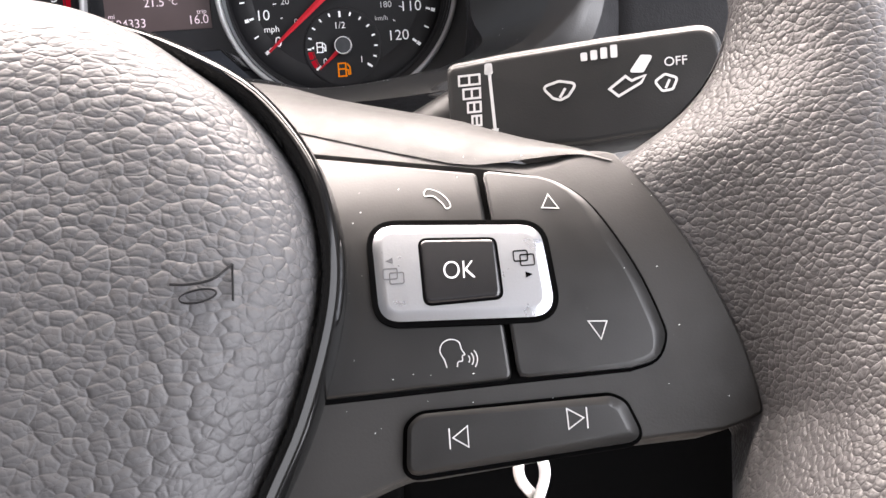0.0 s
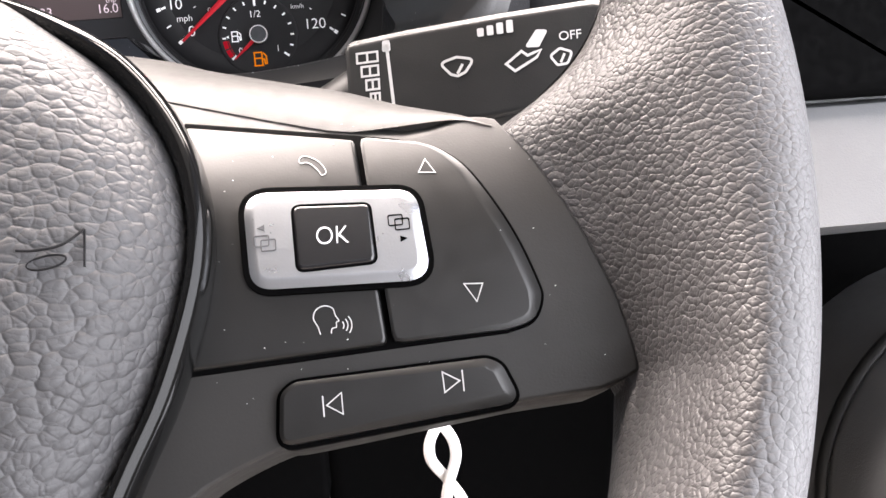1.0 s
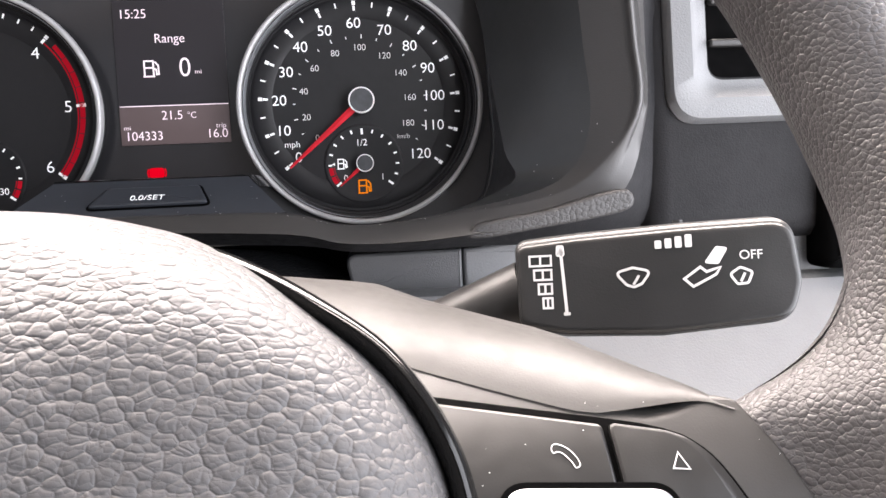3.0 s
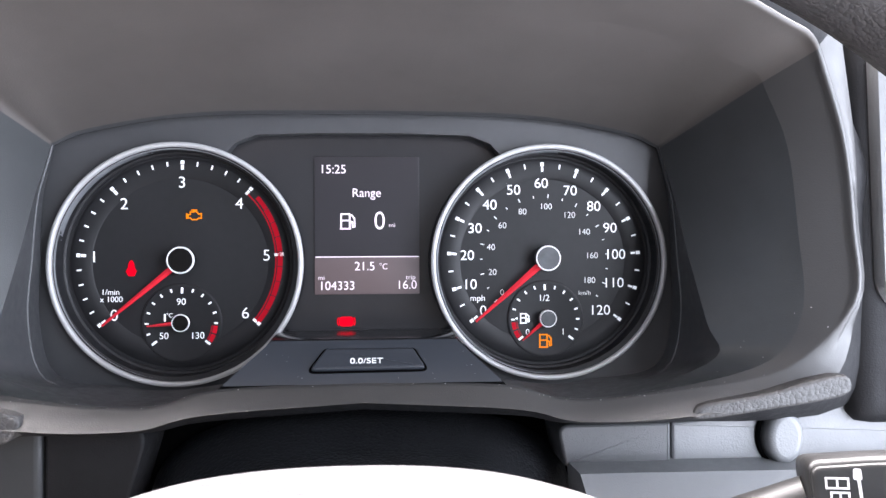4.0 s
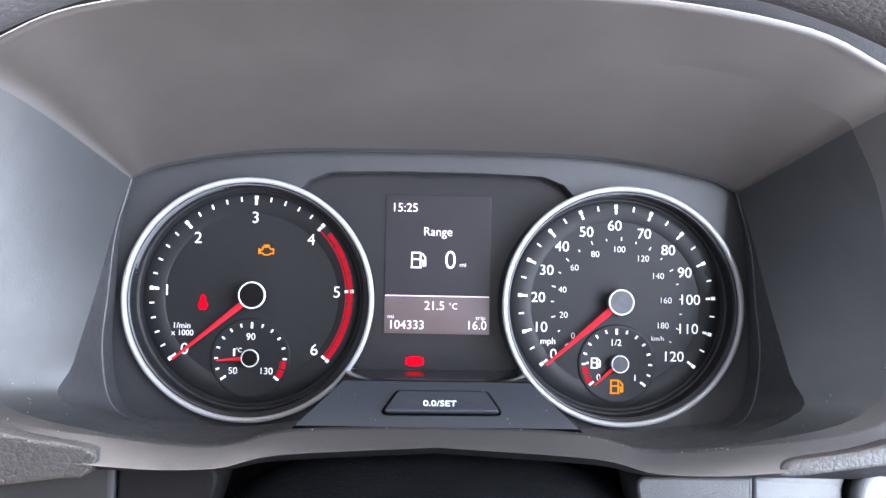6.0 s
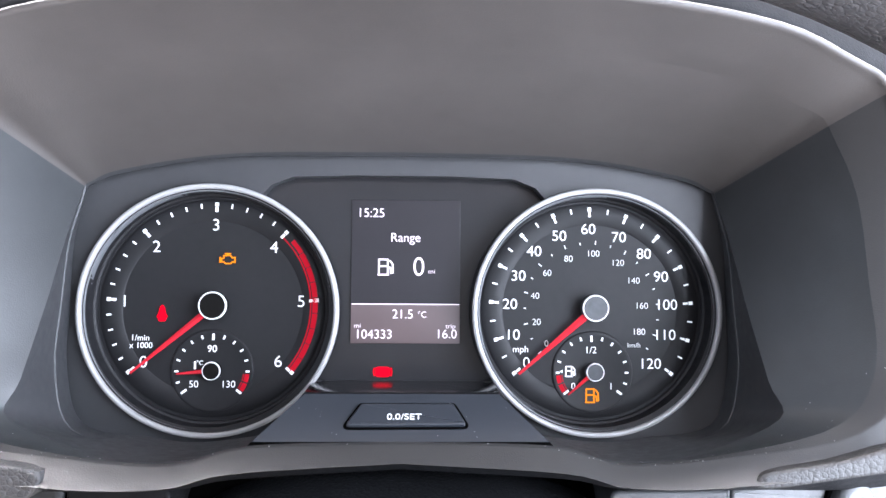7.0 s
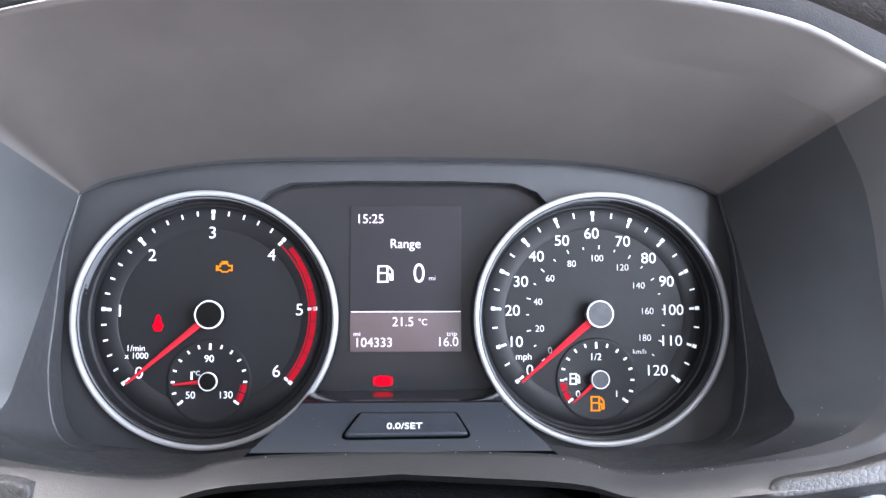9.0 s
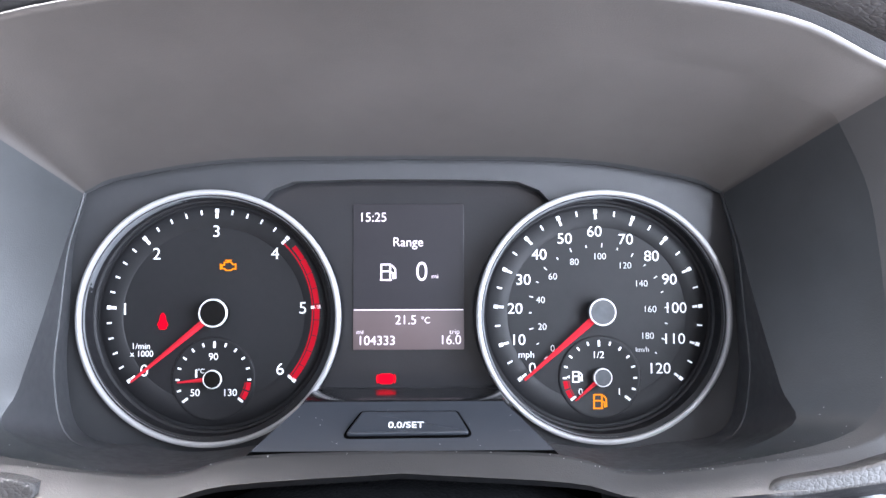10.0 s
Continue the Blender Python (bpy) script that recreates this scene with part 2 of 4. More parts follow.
def plate(pts, n0, n1, b=0.05, steps=3, slope=0.0, low=1.0, fan=False):
    """A slab with the given outline between two depths, its front edge rounded by b."""
    pts = [tuple(p) for p in pts]
    if area2(pts) < 0:
        pts.reverse()
    bm = bmesh.new()
    b = list(b) if isinstance(b, (list, tuple)) else [b] * len(pts)
    away = [(q[0] - p[0], q[1] - p[1]) for p, q in zip(pts, inset(pts, 1.0))]
    rows = [[bm.verts.new((x, y, n0)) for x, y in pts]]
    for k in range(steps + 1):
        f = k / steps * math.pi / 2
        c, s = 1 - math.cos(f), 1 - math.sin(f)
        if slope:
            c, s = k / steps, slope * (1 - k / steps) ** 1.25
        rows.append([bm.verts.new((x + u * r * c, y + v * r * c, n1 - r * s * low)) for (x, y), (u, v), r in zip(pts, away, b)])
    for r, s in zip(rows, rows[1:]):
        for i in range(len(r)):
            bm.faces.new((r[i], r[(i + 1) % len(r)], s[(i + 1) % len(r)], s[i]))
    if fan:
        mid = bm.verts.new((sum(v.co.x for v in rows[-1]) / len(pts), sum(v.co.y for v in rows[-1]) / len(pts), n1))
        for i in range(len(pts)):
            bm.faces.new((rows[-1][i], rows[-1][(i + 1) % len(pts)], mid))
    else:
        bm.faces.new(rows[-1])
    bm.faces.new(rows[0][::-1])
    return bm


def loft(rows, closed=True, caps=False):
    bm = bmesh.new()
    vs = [[bm.verts.new(p) for p in r] for r in rows]
    n = len(rows[0])
    for a, b in zip(vs, vs[1:]):
        for i in range(n if closed else n - 1):
            bm.faces.new((a[i], a[(i + 1) % n], b[(i + 1) % n], b[i]))
    if caps:
        bm.faces.new(vs[0])
        bm.faces.new(vs[-1][::-1])
    return bm


def sweep(path, a, b=None, closed=False, seg=10, taper=None, up=(0, 0, 1)):
    """A tube of elliptic section along a path; a is across, b along up."""
    b = a if b is None else b
    path = [Vector(p) for p in path]
    up, rows, n = Vector(up), [], len(path)
    for i, p in enumerate(path):
        t = (path[(i + 1) % n] - path[i - 1]) if closed or 0 < i < n - 1 else (path[1] - path[0] if i == 0 else path[-1] - path[-2])
        t.normalize()
        side = t.cross(up)
        side = side.normalized() if side.length > 1e-5 else Vector((1, 0, 0))
        top = side.cross(t)
        k = taper(i / max(1, n - 1)) if taper else 1
        rows.append([tuple(p + side * a * k * math.cos(q) + top * b * k * math.sin(q)) for q in (2 * math.pi * j / seg for j in range(seg))])
    if closed:
        rows.append(rows[0])
        bm = loft(rows)
        bmesh.ops.remove_doubles(bm, verts=bm.verts, dist=1e-5)
        return bm
    return loft(rows, caps=True)


def disc(cx, cy, r, n0, n1, b=0.03, seg=64, sy=1.0):
    return plate([(cx + r * math.cos(2 * math.pi * k / seg), cy + sy * r * math.sin(2 * math.pi * k / seg)) for k in range(seg)], n0, n1, b)


def lathe(cx, cy, profile, seg=96, sy=1.0):
    """Turned shape round an axis that points out: profile of (radius, depth), closed."""
    rows = []
    for k in range(seg + 1):
        q = 2 * math.pi * k / seg
        rows.append([(cx + r * math.cos(q), cy + sy * r * math.sin(q), n) for r, n in profile])
    bm = loft(rows)
    bmesh.ops.remove_doubles(bm, verts=bm.verts, dist=1e-5)
    return bm


def strokes(lines, w, n, h=0.012):
    """Printed lines of width w, standing on depth n."""
    bm = bmesh.new()
    for line in lines:
        pts = [Vector(p) for p in line]
        shut = (pts[0] - pts[-1]).length < 1e-6
        if shut:
            pts = pts[:-1]
        m, left, right = len(pts), [], []
        for i, p in enumerate(pts):
            a = pts[i - 1] if shut or i else None
            b = pts[(i + 1) % m] if shut or i < m - 1 else None
            u = (p - a).normalized() if a is not None else (b - p).normalized()
            v = (b - p).normalized() if b is not None else u
            k = Vector((-u.y - v.y, u.x + v.x))
            k = k / max(0.5, k.length_squared / 2) if k.length > 1e-6 else Vector((-u.y, u.x))
            left.append(p + k * w / 2)
            right.append(p - k * w / 2)
        rows = []
        for l, r in zip(left, right):
            rows.append([bm.verts.new((*l, n)), bm.verts.new((*l, n + h)), bm.verts.new((*r, n + h)), bm.verts.new((*r, n))])
        pairs = list(zip(rows, rows[1:])) + ([(rows[-1], rows[0])] if shut else [])
        for a, b in pairs:
            for i in range(4):
                bm.faces.new((a[i], a[(i + 1) % 4], b[(i + 1) % 4], b[i]))
        if not shut:
            bm.faces.new(rows[0])
            bm.faces.new(rows[-1][::-1])
    return bm


def solid(polys, n, h=0.012):
    """Printed filled shapes."""
    bm = bmesh.new()
    for p in polys:
        if area2(list(p)) < 0:
            p = p[::-1]
        lo, hi = [bm.verts.new((*q, n)) for q in p], [bm.verts.new((*q, n + h)) for q in p]
        bm.faces.new(hi)
        bm.faces.new(lo[::-1])
        for i in range(len(p)):
            bm.faces.new((lo[i], lo[(i + 1) % len(p)], hi[(i + 1) % len(p)], hi[i]))
    return bm


def glyphs(s, h, x, y, n, align="C", wide=1.0, thick=0.012, turn=0.0, weight=0.0):
    """Lettering of cap height h, centred on (x, y) at depth n."""
    cu = bpy.data.curves.new("lettering", "FONT")
    cu.body, cu.size, cu.extrude, cu.offset = s, 1.0, 0.004, weight
    cu.align_x = {"C": "CENTER", "L": "LEFT", "R": "RIGHT"}[align]
    tmp = bpy.data.objects.new("lettering", cu)
    me = bpy.data.meshes.new_from_object(tmp)
    bm = bmesh.new()
    bm.from_mesh(me)
    bpy.data.objects.remove(tmp)
    bpy.data.curves.remove(cu)
    bpy.data.meshes.remove(me)
    k = h / 0.69
    for v in bm.verts:
        v.co = Vector((v.co.x * k * wide, (v.co.y - 0.345) * k, 0 if v.co.z < 0 else thick))
    bm.transform(Matrix.Translation((x, y, n)) @ Matrix.Rotation(turn, 4, "Z"))
    return bm


def arc(cx, cy, r, a0, a1, k=16, sy=1.0):
    return [(cx + r * math.cos(radians(a0 + (a1 - a0) * i / k)), cy + sy * r * math.sin(radians(a0 + (a1 - a0) * i / k))) for i in range(k + 1)]


def merged(*bms):
    out = bmesh.new()
    for b in bms:
        me = bpy.data.meshes.new("joined")
        b.to_mesh(me)
        b.free()
        out.from_mesh(me)
        bpy.data.meshes.remove(me)
    return out


def box(x0, x1, y0, y1, z0, z1, b=0.3):
    """A block with all its edges rounded."""
    bm = bmesh.new()
    bmesh.ops.create_cube(bm, size=1)
    for v in bm.verts:
        v.co = Vector(((x0 + x1) / 2 + v.co.x * (x1 - x0), (y0 + y1) / 2 + v.co.y * (y1 - y0), (z0 + z1) / 2 + v.co.z * (z1 - z0)))
    bmesh.ops.bevel(bm, geom=bm.edges, offset=b, segments=3, affect="EDGES", profile=0.6)
    return bm


# ---- cabin shell ----
ground = part("ground", plate([(-40000, -40000), (40000, -40000), (40000, 40000), (-40000, 40000)], -170, -160, 1), TARMAC, None)
tagged(ground, "grey tarmac ground outside the van", "ground", kind="structure")
# Unseen floor, kept pale and warm to bounce light up into the hood.
floor = part("floor", box(-125, 70, -135, 70, -96, -90, 1), BOUNCE_FLOOR, None)
tagged(floor, "pale unseen cab floor that bounces light up", "floor", kind="structure")
roof = part("ceiling", box(-125, 70, -135, -18, 58, 61, 1), FABRIC, None)
tagged(roof, "grey cloth headlining of the cab", "ceiling", kind="structure")
# Unseen bulkhead; its opening is added to let the rear lamp in.
rear = part("wall_rear", merged(box(-125, 70, -138, -134, -92, 18, 1), box(-125, 70, -138, -134, 53, 58, 1), box(-125, -82, -138, -134, 18, 53, 1), box(52, 70, -138, -134, 18, 53, 1)), SHELL, None)
tagged(rear, "grey unseen bulkhead with an opening for the added rear lamp", "wall", kind="structure")
# Right sill dropped to -55: an assumed open doorway, out of view.
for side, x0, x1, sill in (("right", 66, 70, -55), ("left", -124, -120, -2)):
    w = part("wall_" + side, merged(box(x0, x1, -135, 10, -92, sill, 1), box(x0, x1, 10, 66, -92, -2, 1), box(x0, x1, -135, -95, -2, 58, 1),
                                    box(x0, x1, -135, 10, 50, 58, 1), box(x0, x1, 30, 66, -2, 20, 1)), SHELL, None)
    tagged(w, "grey cab side with a pillar and an opening", "wall", kind="structure")
front = part("wall_front", box(-124, 70, 66, 70, -92, 14, 1), SHELL, None)
tagged(front, "dark bulkhead below the windscreen", "wall", kind="structure")

# ---- dashboard ----
HALF = {
    0: [(0, -1, 5.95), (6.6, -1, 5.82), (10.9, -1, 5.15), (12.4, -0.9, 4.6), (12.9, -0.8, 2.5), (13.0, -0.8, 0), (13.0, -0.9, -2.5), (12.2, -1.2, -4.6), (9.6, -1.3, -5.1), (7.6, -1.3, -5.28), (4.5, -1.3, -4.95), (0, -1.3, -4.95)],
    1: [(0, -1.25, 6.05), (6.6, -1.25, 5.92), (10.95, -1.2, 5.25), (12.42, -1.15, 4.65), (12.65, -2.2, 2.5), (12.8, -3.4, 0), (12.95, -4.8, -2.5), (13.05, -5.4, -3.75), (9.8, -5.8, -4.9), (7.3, -5.6, -5.1), (4.9, -5.3, -4.75), (0, -5.3, -4.7)],
    2: [(0, -6.7, 8.72), (6.6, -6.7, 8.58), (11.0, -6.5, 7.9), (14.25, -6.6, 6.62), (15.2, -6.8, 4), (15.5, -6.9, 1), (15.65, -6.9, -1.8), (14.5, -6.6, -3.75), (10.5, -6.9, -4.65), (7.2, -7.0, -4.9), (4.9, -6.7, -4.4), (0, -6.6, -4.28)],
    3: [(0, -9.3, 9.55), (6.5, -9.2, 9.4), (11.6, -8.8, 8.75), (15.2, -8.2, 7.4), (16.45, -7.75, 4), (16.8, -7.7, 1), (16.85, -7.65, -1.65), (14.9, -7.0, -3.98), (10.6, -7.08, -4.70), (7.2, -7.15, -4.95), (4.9, -6.85, -4.45), (0, -6.75, -4.33)],
    4: [(0, -8.9, 11.2), (6.7, -8.8, 11.1), (12.2, -8.3, 10.4), (16.6, -7.5, 8.9), (17.45, -7.1, 4), (17.65, -6.9, 1), (17.6, -6.9, -1.8), (16.0, -7.5, -4.7), (10.9, -8, -5.4), (7.3, -7.9, -5.5), (5.2, -7.6, -5.1), (0, -7.5, -4.8)],
    5: [(0, 8, 12.5), (8, 8, 12.3), (14, 6, 11.5), (18.5, 2, 9.0), (19.0, -5.5, 4), (19.2, -5.5, 1), (19.2, -5.5, -1.8), (17.5, -6.2, -5.5), (11, -6.4, -5.9), (7.3, -6.2, -5.9), (5.4, -6.1, -5.6), (0, -6.0, -5.3)],
}
dashboard = thing("dashboard", (0, 20, -6), "dark grey moulded dashboard with a deep instrument hood", "dashboard", kind="structure")
loops = []
for k in range(6):
    h = HALF[k]
    corner, f = np.array(h[3]), 0.04 if k < 2 else 0.13
    c1, c2 = tuple(corner + f * (np.array(h[2]) - corner)), tuple(corner + f * (np.array(h[4]) - corner))
    c0, c3 = tuple(corner + 1.5 * f * (np.array(h[2]) - corner)), tuple(corner + 1.5 * f * (np.array(h[4]) - corner))
    bend = [tuple(np.array(c1) * (1 - g) ** 2 + corner * 2 * g * (1 - g) + np.array(c2) * g * g) for g in (0, 0.25, 0.5, 0.75, 1)]
    top, side, low = spline(h[:3] + [c0], step=5) + bend, spline([c3] + h[4:], step=5), []
    right = top + side + low
    left = [(-x, y, z + (0.42 * math.exp(-((x - 14.2) / 1.4) ** 2 - ((z - 6.6) / 1.3) ** 2) if k == 2 else 0)) for x, y, z in right]
    loops.append(right + left[-2:0:-1])
rows = [tuple(p) for p in loops]
fine = []
STEPS = {0: (0, 0.5), 1: (0, 0.06, 0.25, 0.45), 2: (0.75, 0.88), 3: (0,), 4: (0, 0.03, 0.5)}


def flare(a, b, c, u):
    """A soft bend from the hood's wall into its flare; along the floor the edge stays crisp."""
    p, q = a.lerp(b, 0.55), b.lerp(c, 0.6)
    crisp = p.lerp(b, 2 * u) if u < 0.5 else b.lerp(q, 2 * u - 1)
    bent = p * (1 - u) ** 2 + b * 2 * u * (1 - u) + q * u * u
    return tuple(crisp.lerp(bent, max(0.0, min(1.0, (b.z + 3.0) / 2.0)) * (1.0 if b.x < 8 else 0.25)))


for i in range(len(rows) - 1):
    if i == 2:
        for u in (0, 0.2, 0.36, 0.5, 0.64, 0.8, 1):
            fine.append([flare(Vector(a), Vector(b), Vector(c), u) for a, b, c in zip(rows[1], rows[2], rows[3])])
    for f in STEPS[i]:
        fine.append([tuple(np.array(a) * (1 - f) + np.array(b) * f) for a, b in zip(rows[i], rows[i + 1])])
    if i == 3:
        for k, dy in ((0.03, -0.10), (0.10, -0.17), (0.19, -0.17), (0.27, -0.08), (0.31, 0.06), (0.36, 0.16), (0.5, 0.14)):
            ring = []
            for a, b in zip(rows[3], rows[4]):
                o = Vector((b[0] - a[0], 0, b[2] - a[2])).normalized()
                g = max(0.0, min(1.0, (-1.6 - a[2]) / 1.6))
                lip = Vector((a[0] + o.x * k, a[1] + dy, a[2] + o.z * k))
                ring.append(tuple(lip.lerp(Vector(a).lerp(Vector(b), 1.7 * k), g)))
            fine.append(ring)
fine.append(rows[-1])
ridge = []
for x, y, z in rows[0]:
    f = max(0.0, min(1.0, (4.5 - z) / 2.0)) if abs(x) > 10.5 else 0.0
    ridge.append((x * (1 - 0.006 * f), -1.05 - 0.15 * max(0, 4.6 - z) * f - 0.3 * max(0, min(1, (11 - abs(x)) / 2.5)) * max(0, min(1, (-z - 3.5) / 1.0)), z))
part("bezel_surround", loft([rows[0], ridge, [(x * 1.004, y - 0.03, z) for x, y, z in ridge], rows[1]]), BEZEL, dashboard, "dark slanted surround of the gauges", angle=25)
fine = fine[2:]
deep = fine[:8]
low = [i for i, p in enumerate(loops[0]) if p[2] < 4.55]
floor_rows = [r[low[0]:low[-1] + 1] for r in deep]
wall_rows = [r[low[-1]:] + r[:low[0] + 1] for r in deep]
# Same hood plastic; the shade on its walls and floor is coloured in.
part("hood_lining", loft(floor_rows, closed=False), HOOD_DARKENED, dashboard, "side walls and floor of the hood, shade in their colour", angle=60)
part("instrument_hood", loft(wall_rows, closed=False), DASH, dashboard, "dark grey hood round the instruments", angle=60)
lip = fine[7:17]
# Lower lip is the upper lip's grey, darkened where too much light fell.
part("hood_lip", loft([r[low[0]:low[-1] + 1] for r in fine[7:22]], closed=False), LIP_DARKENED, dashboard, "rounded lower lip of the hood, grey darkened as if less lit", angle=60)
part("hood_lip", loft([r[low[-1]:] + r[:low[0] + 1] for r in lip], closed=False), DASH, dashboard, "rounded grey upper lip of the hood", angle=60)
dusty = floor_rows[2:] + [r[low[0]:low[-1] + 1] for r in lip[1:8]]
part("hood_shell", loft([r[low[-1]:] + r[:low[0] + 1] for r in fine[16:]], closed=False), BLACK_DASH, dashboard, "dark outer shell of the hood", angle=60)
part("hood_skirt", loft([r[low[0]:low[-1] + 1] for r in fine[21:]], closed=False), BLACK_DASH, dashboard, "dark underside of the hood", angle=60)
part("dash_top", box(-118, 57, -6.0, 66, 8.6, 12.0, 1.4), DASH, dashboard)
for s in (1, -1):
    x0, x1 = (17.6, 31) if s > 0 else (-116, -17.6)
    face = box(min(x0, x1), max(x0, x1), -6.6, -2, -6.2, 10.5, 1.0)
    part("dash_face", face, BLACK_DASH if s > 0 else DASH_PAD, dashboard)
    low = [(11.05, -5.45), (11.25, -5.2), (11.7, -4.98), (13.73, -4.70), (15.4, -4.27), (16.6, -4.1), (16.8, -4.65), (16.0, -4.95), (13.73, -5.27), (11.7, -5.53)]
    if s < 0:
        low = [(10.9, -4.95), (13.0, -4.6), (15.6, -3.9), (17.1, -2.4), (17.75, -0.6), (17.75, 3.0), (17.6, 7.6), (27, 8.0), (27, -5.6), (19.5, -6.4), (15.0, -6.2), (12.0, -5.85), (11.2, -5.75)]
    # Right pad is the same skin, its colour darkened against strong side light.
    part("grained_pad", plate([(s * x, z) for x, z in spline(low, True, 3)], 5.5, 7.95 if s < 0 else 7.9, 0.12), DASH_PAD if s < 0 else PAD_DARKENED, dashboard, "grained skin pad below the hood", FACE)

# lower panels and the opening round the steering column
lower_right = thing("lower_dash_panel", (18, -5, -7), "light grey lower dash panel beside the steering column", "dash panel")
part("strip", plate(rounded([(6.9, -6.0), (11.08, -5.98), (11.08, -7.52), (7.2, -7.5)], [0.4, 0.1, 0.1, 0.1]), 3.5, 6.0, 0.12), MID_GREY, lower_right, "", FACE)
part("panel", plate(rounded([(11.14, -6.0), (14.0, -5.75), (17.1, -5.35), (40, -4.6), (40, -7.6), (11.14, -7.55)], 0.12), 3.5, 5.9, 0.12), LIGHT_GREY, lower_right, "", FACE)
shelf = loft([[(7.3, -5.8, -7.3), (52, -5.8, -7.6), (52, -7.0, -7.8), (7.5, -7.0, -7.5)], [(7.6, -6.0, -12.5), (52, -6.0, -12.5), (52, -10.0, -11.8), (8.2, -10.0, -11.5)]], caps=True)
part("shelf", shelf, LIGHT_GREY, lower_right)
# Near-black colour stands in for the gloom of the footwell.
part("kick_panel", box(8.5, 60, 2, 6.0, -34, -12.2, 0.8), GAP, lower_right, "lower panel, footwell shade as near-black")
part("push_knob", plate([(15.19 + 0.72 * math.cos(q), -6.56 + 0.97 * math.sin(q)) for q in (2 * math.pi * k / 40 for k in range(40))], 5.6, 6.5, 0.3, 5), LIGHT_GREY, lower_right, "round light grey button", FACE)
part("knob_rim", lathe(15.12, -6.56, [(0.74, 5.85), (0.74, 6.1), (0.82, 6.05), (0.86, 5.85)], 40, 1.3), GAP, lower_right, "", FACE)
lower_left = thing("lower_dash_panel", (-18, -5, -7), "dark grey lower dash panel beside the steering column", "dash panel")
part("strip", plate(rounded([(-7.25, -5.75), (-10.75, -5.75), (-10.75, -8.6), (-8.1, -8.6)], [0.6, 0.15, 0.15, 0.15]), 3.5, 6.2, 0.12), BLACK_DASH, lower_left, "", FACE)
part("panel", plate(rounded([(-10.82, -5.6), (-15, -6.1), (-40, -6.6), (-40, -12), (-10.82, -9)], 0.3), 3.5, 6.3, 0.25), HOOD_DARKENED, lower_left, "", FACE)
part("kick_panel", box(-60, -9, -6.2, -3.0, -34, -8.4, 0.8), DASH, lower_left)

column = thing("steering_column", (0, -10, -14), "black steering column with a dark folded gaiter", "steering column")
# Black slab: the darkness inside the column opening, put into colour.
part("recess_shade", merged(box(-9.0, 9.0, -3.4, -1.6, -22, -5.75, 0.3)), GAP, column)
gaiter = []
for i in range(13):
    f = i / 12
    y = -3.6 - 7.0 * f
    w, zc, hh = 7.9 - 2.2 * f + 0.2 * math.sin(9 * f), -9.2 - 2.2 * f, 3.5 - 0.5 * f + 0.14 * math.sin(14 * f)
    gaiter.append([(w * math.copysign(abs(math.cos(q)) ** 0.7, math.cos(q)), y, zc + hh * math.copysign(abs(math.sin(q)) ** 0.8, math.sin(q))) for q in (2 * math.pi * k / 48 for k in range(48))])
part("gaiter", loft(gaiter, caps=True), material("dark_gaiter_skin", (0.012, 0.0125, 0.014), 0.42, specular=0.25, leather=0.15, cell=0.0014), column)
shroud = []
for n, a, b in ((-3.0, 3.4, 3.2), (-3.6, 4.2, 3.8), (-8, 4.8, 4.4), (-15, 5.2, 5.0), (-19, 5.2, 5.0)):
    shroud.append([(a * math.cos(q), -2.9 + b * math.sin(q), n) for q in (2 * math.pi * k / 40 for k in range(40))])
part("shroud", loft(shroud, caps=True), STALK, column, "", WHEEL)

# ---- air vent ----
vent = thing("air_vent", (24, -5, 3), "light grey framed air vent with dark slats in the dash", "air vent")
outer, inner = rounded([(18.5, -1.95), (28.6, -1.95), (28.6, 8.4), (18.2, 8.4)], 1.2, 8), rounded([(20.05, -0.35), (27.3, -0.35), (27.3, 7.2), (19.8, 7.2)], 0.6, 8)
if area2(outer) < 0:
    outer.reverse()
prof = [(0.0, 4.9), (0.0, 6.7), (0.12, 6.95), (0.55, 7.0), (0.75, 6.75), (0.95, 6.7), (1.0, 6.0)]
bm_rows = []
for f, n in prof:
    bm_rows.append([(a[0] * (1 - f) + b[0] * f, a[1] * (1 - f) + b[1] * f, n) for a, b in zip(outer, inner)])
part("frame", loft(bm_rows), LIGHT_GREY, vent, "", FACE)
# Flat black plate: the shade of the hollow duct is painted on.
part("duct_shade", plate(inner, 5.6, 6.62, 0.02), GAP, vent, "black plate for the shade inside the duct", FACE)
for k in range(5):
    z = 0.7 + 1.45 * k
    part("slat", plate(rounded([(20.0, z), (27.2, z), (27.2, z + 0.28), (20.0, z + 0.28)], 0.1), 6.5, 6.9, 0.08), STALK, vent, "", FACE)

# ---- end of the dash and the speaker beyond the rim ----
corner = thing("dash_corner_cover", (29, -6, -5), "dark corner cover at the end of the dash", "dash cover")
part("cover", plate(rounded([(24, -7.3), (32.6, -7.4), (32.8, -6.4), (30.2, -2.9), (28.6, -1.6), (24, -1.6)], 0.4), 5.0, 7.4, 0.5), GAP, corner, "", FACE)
part("edge_strip", sweep([(32.9, -7.35, -6.3), (30.35, -7.3, -2.75), (28.75, -7.2, -1.45)], 0.16, 0.2, seg=10, up=(0, 1, 0)), MID_GREY, corner, "grey edge strip")
speaker = thing("speaker_cover", (36, -5, -24), "grey rounded speaker cover below the dash", "speaker cover")
dome = []
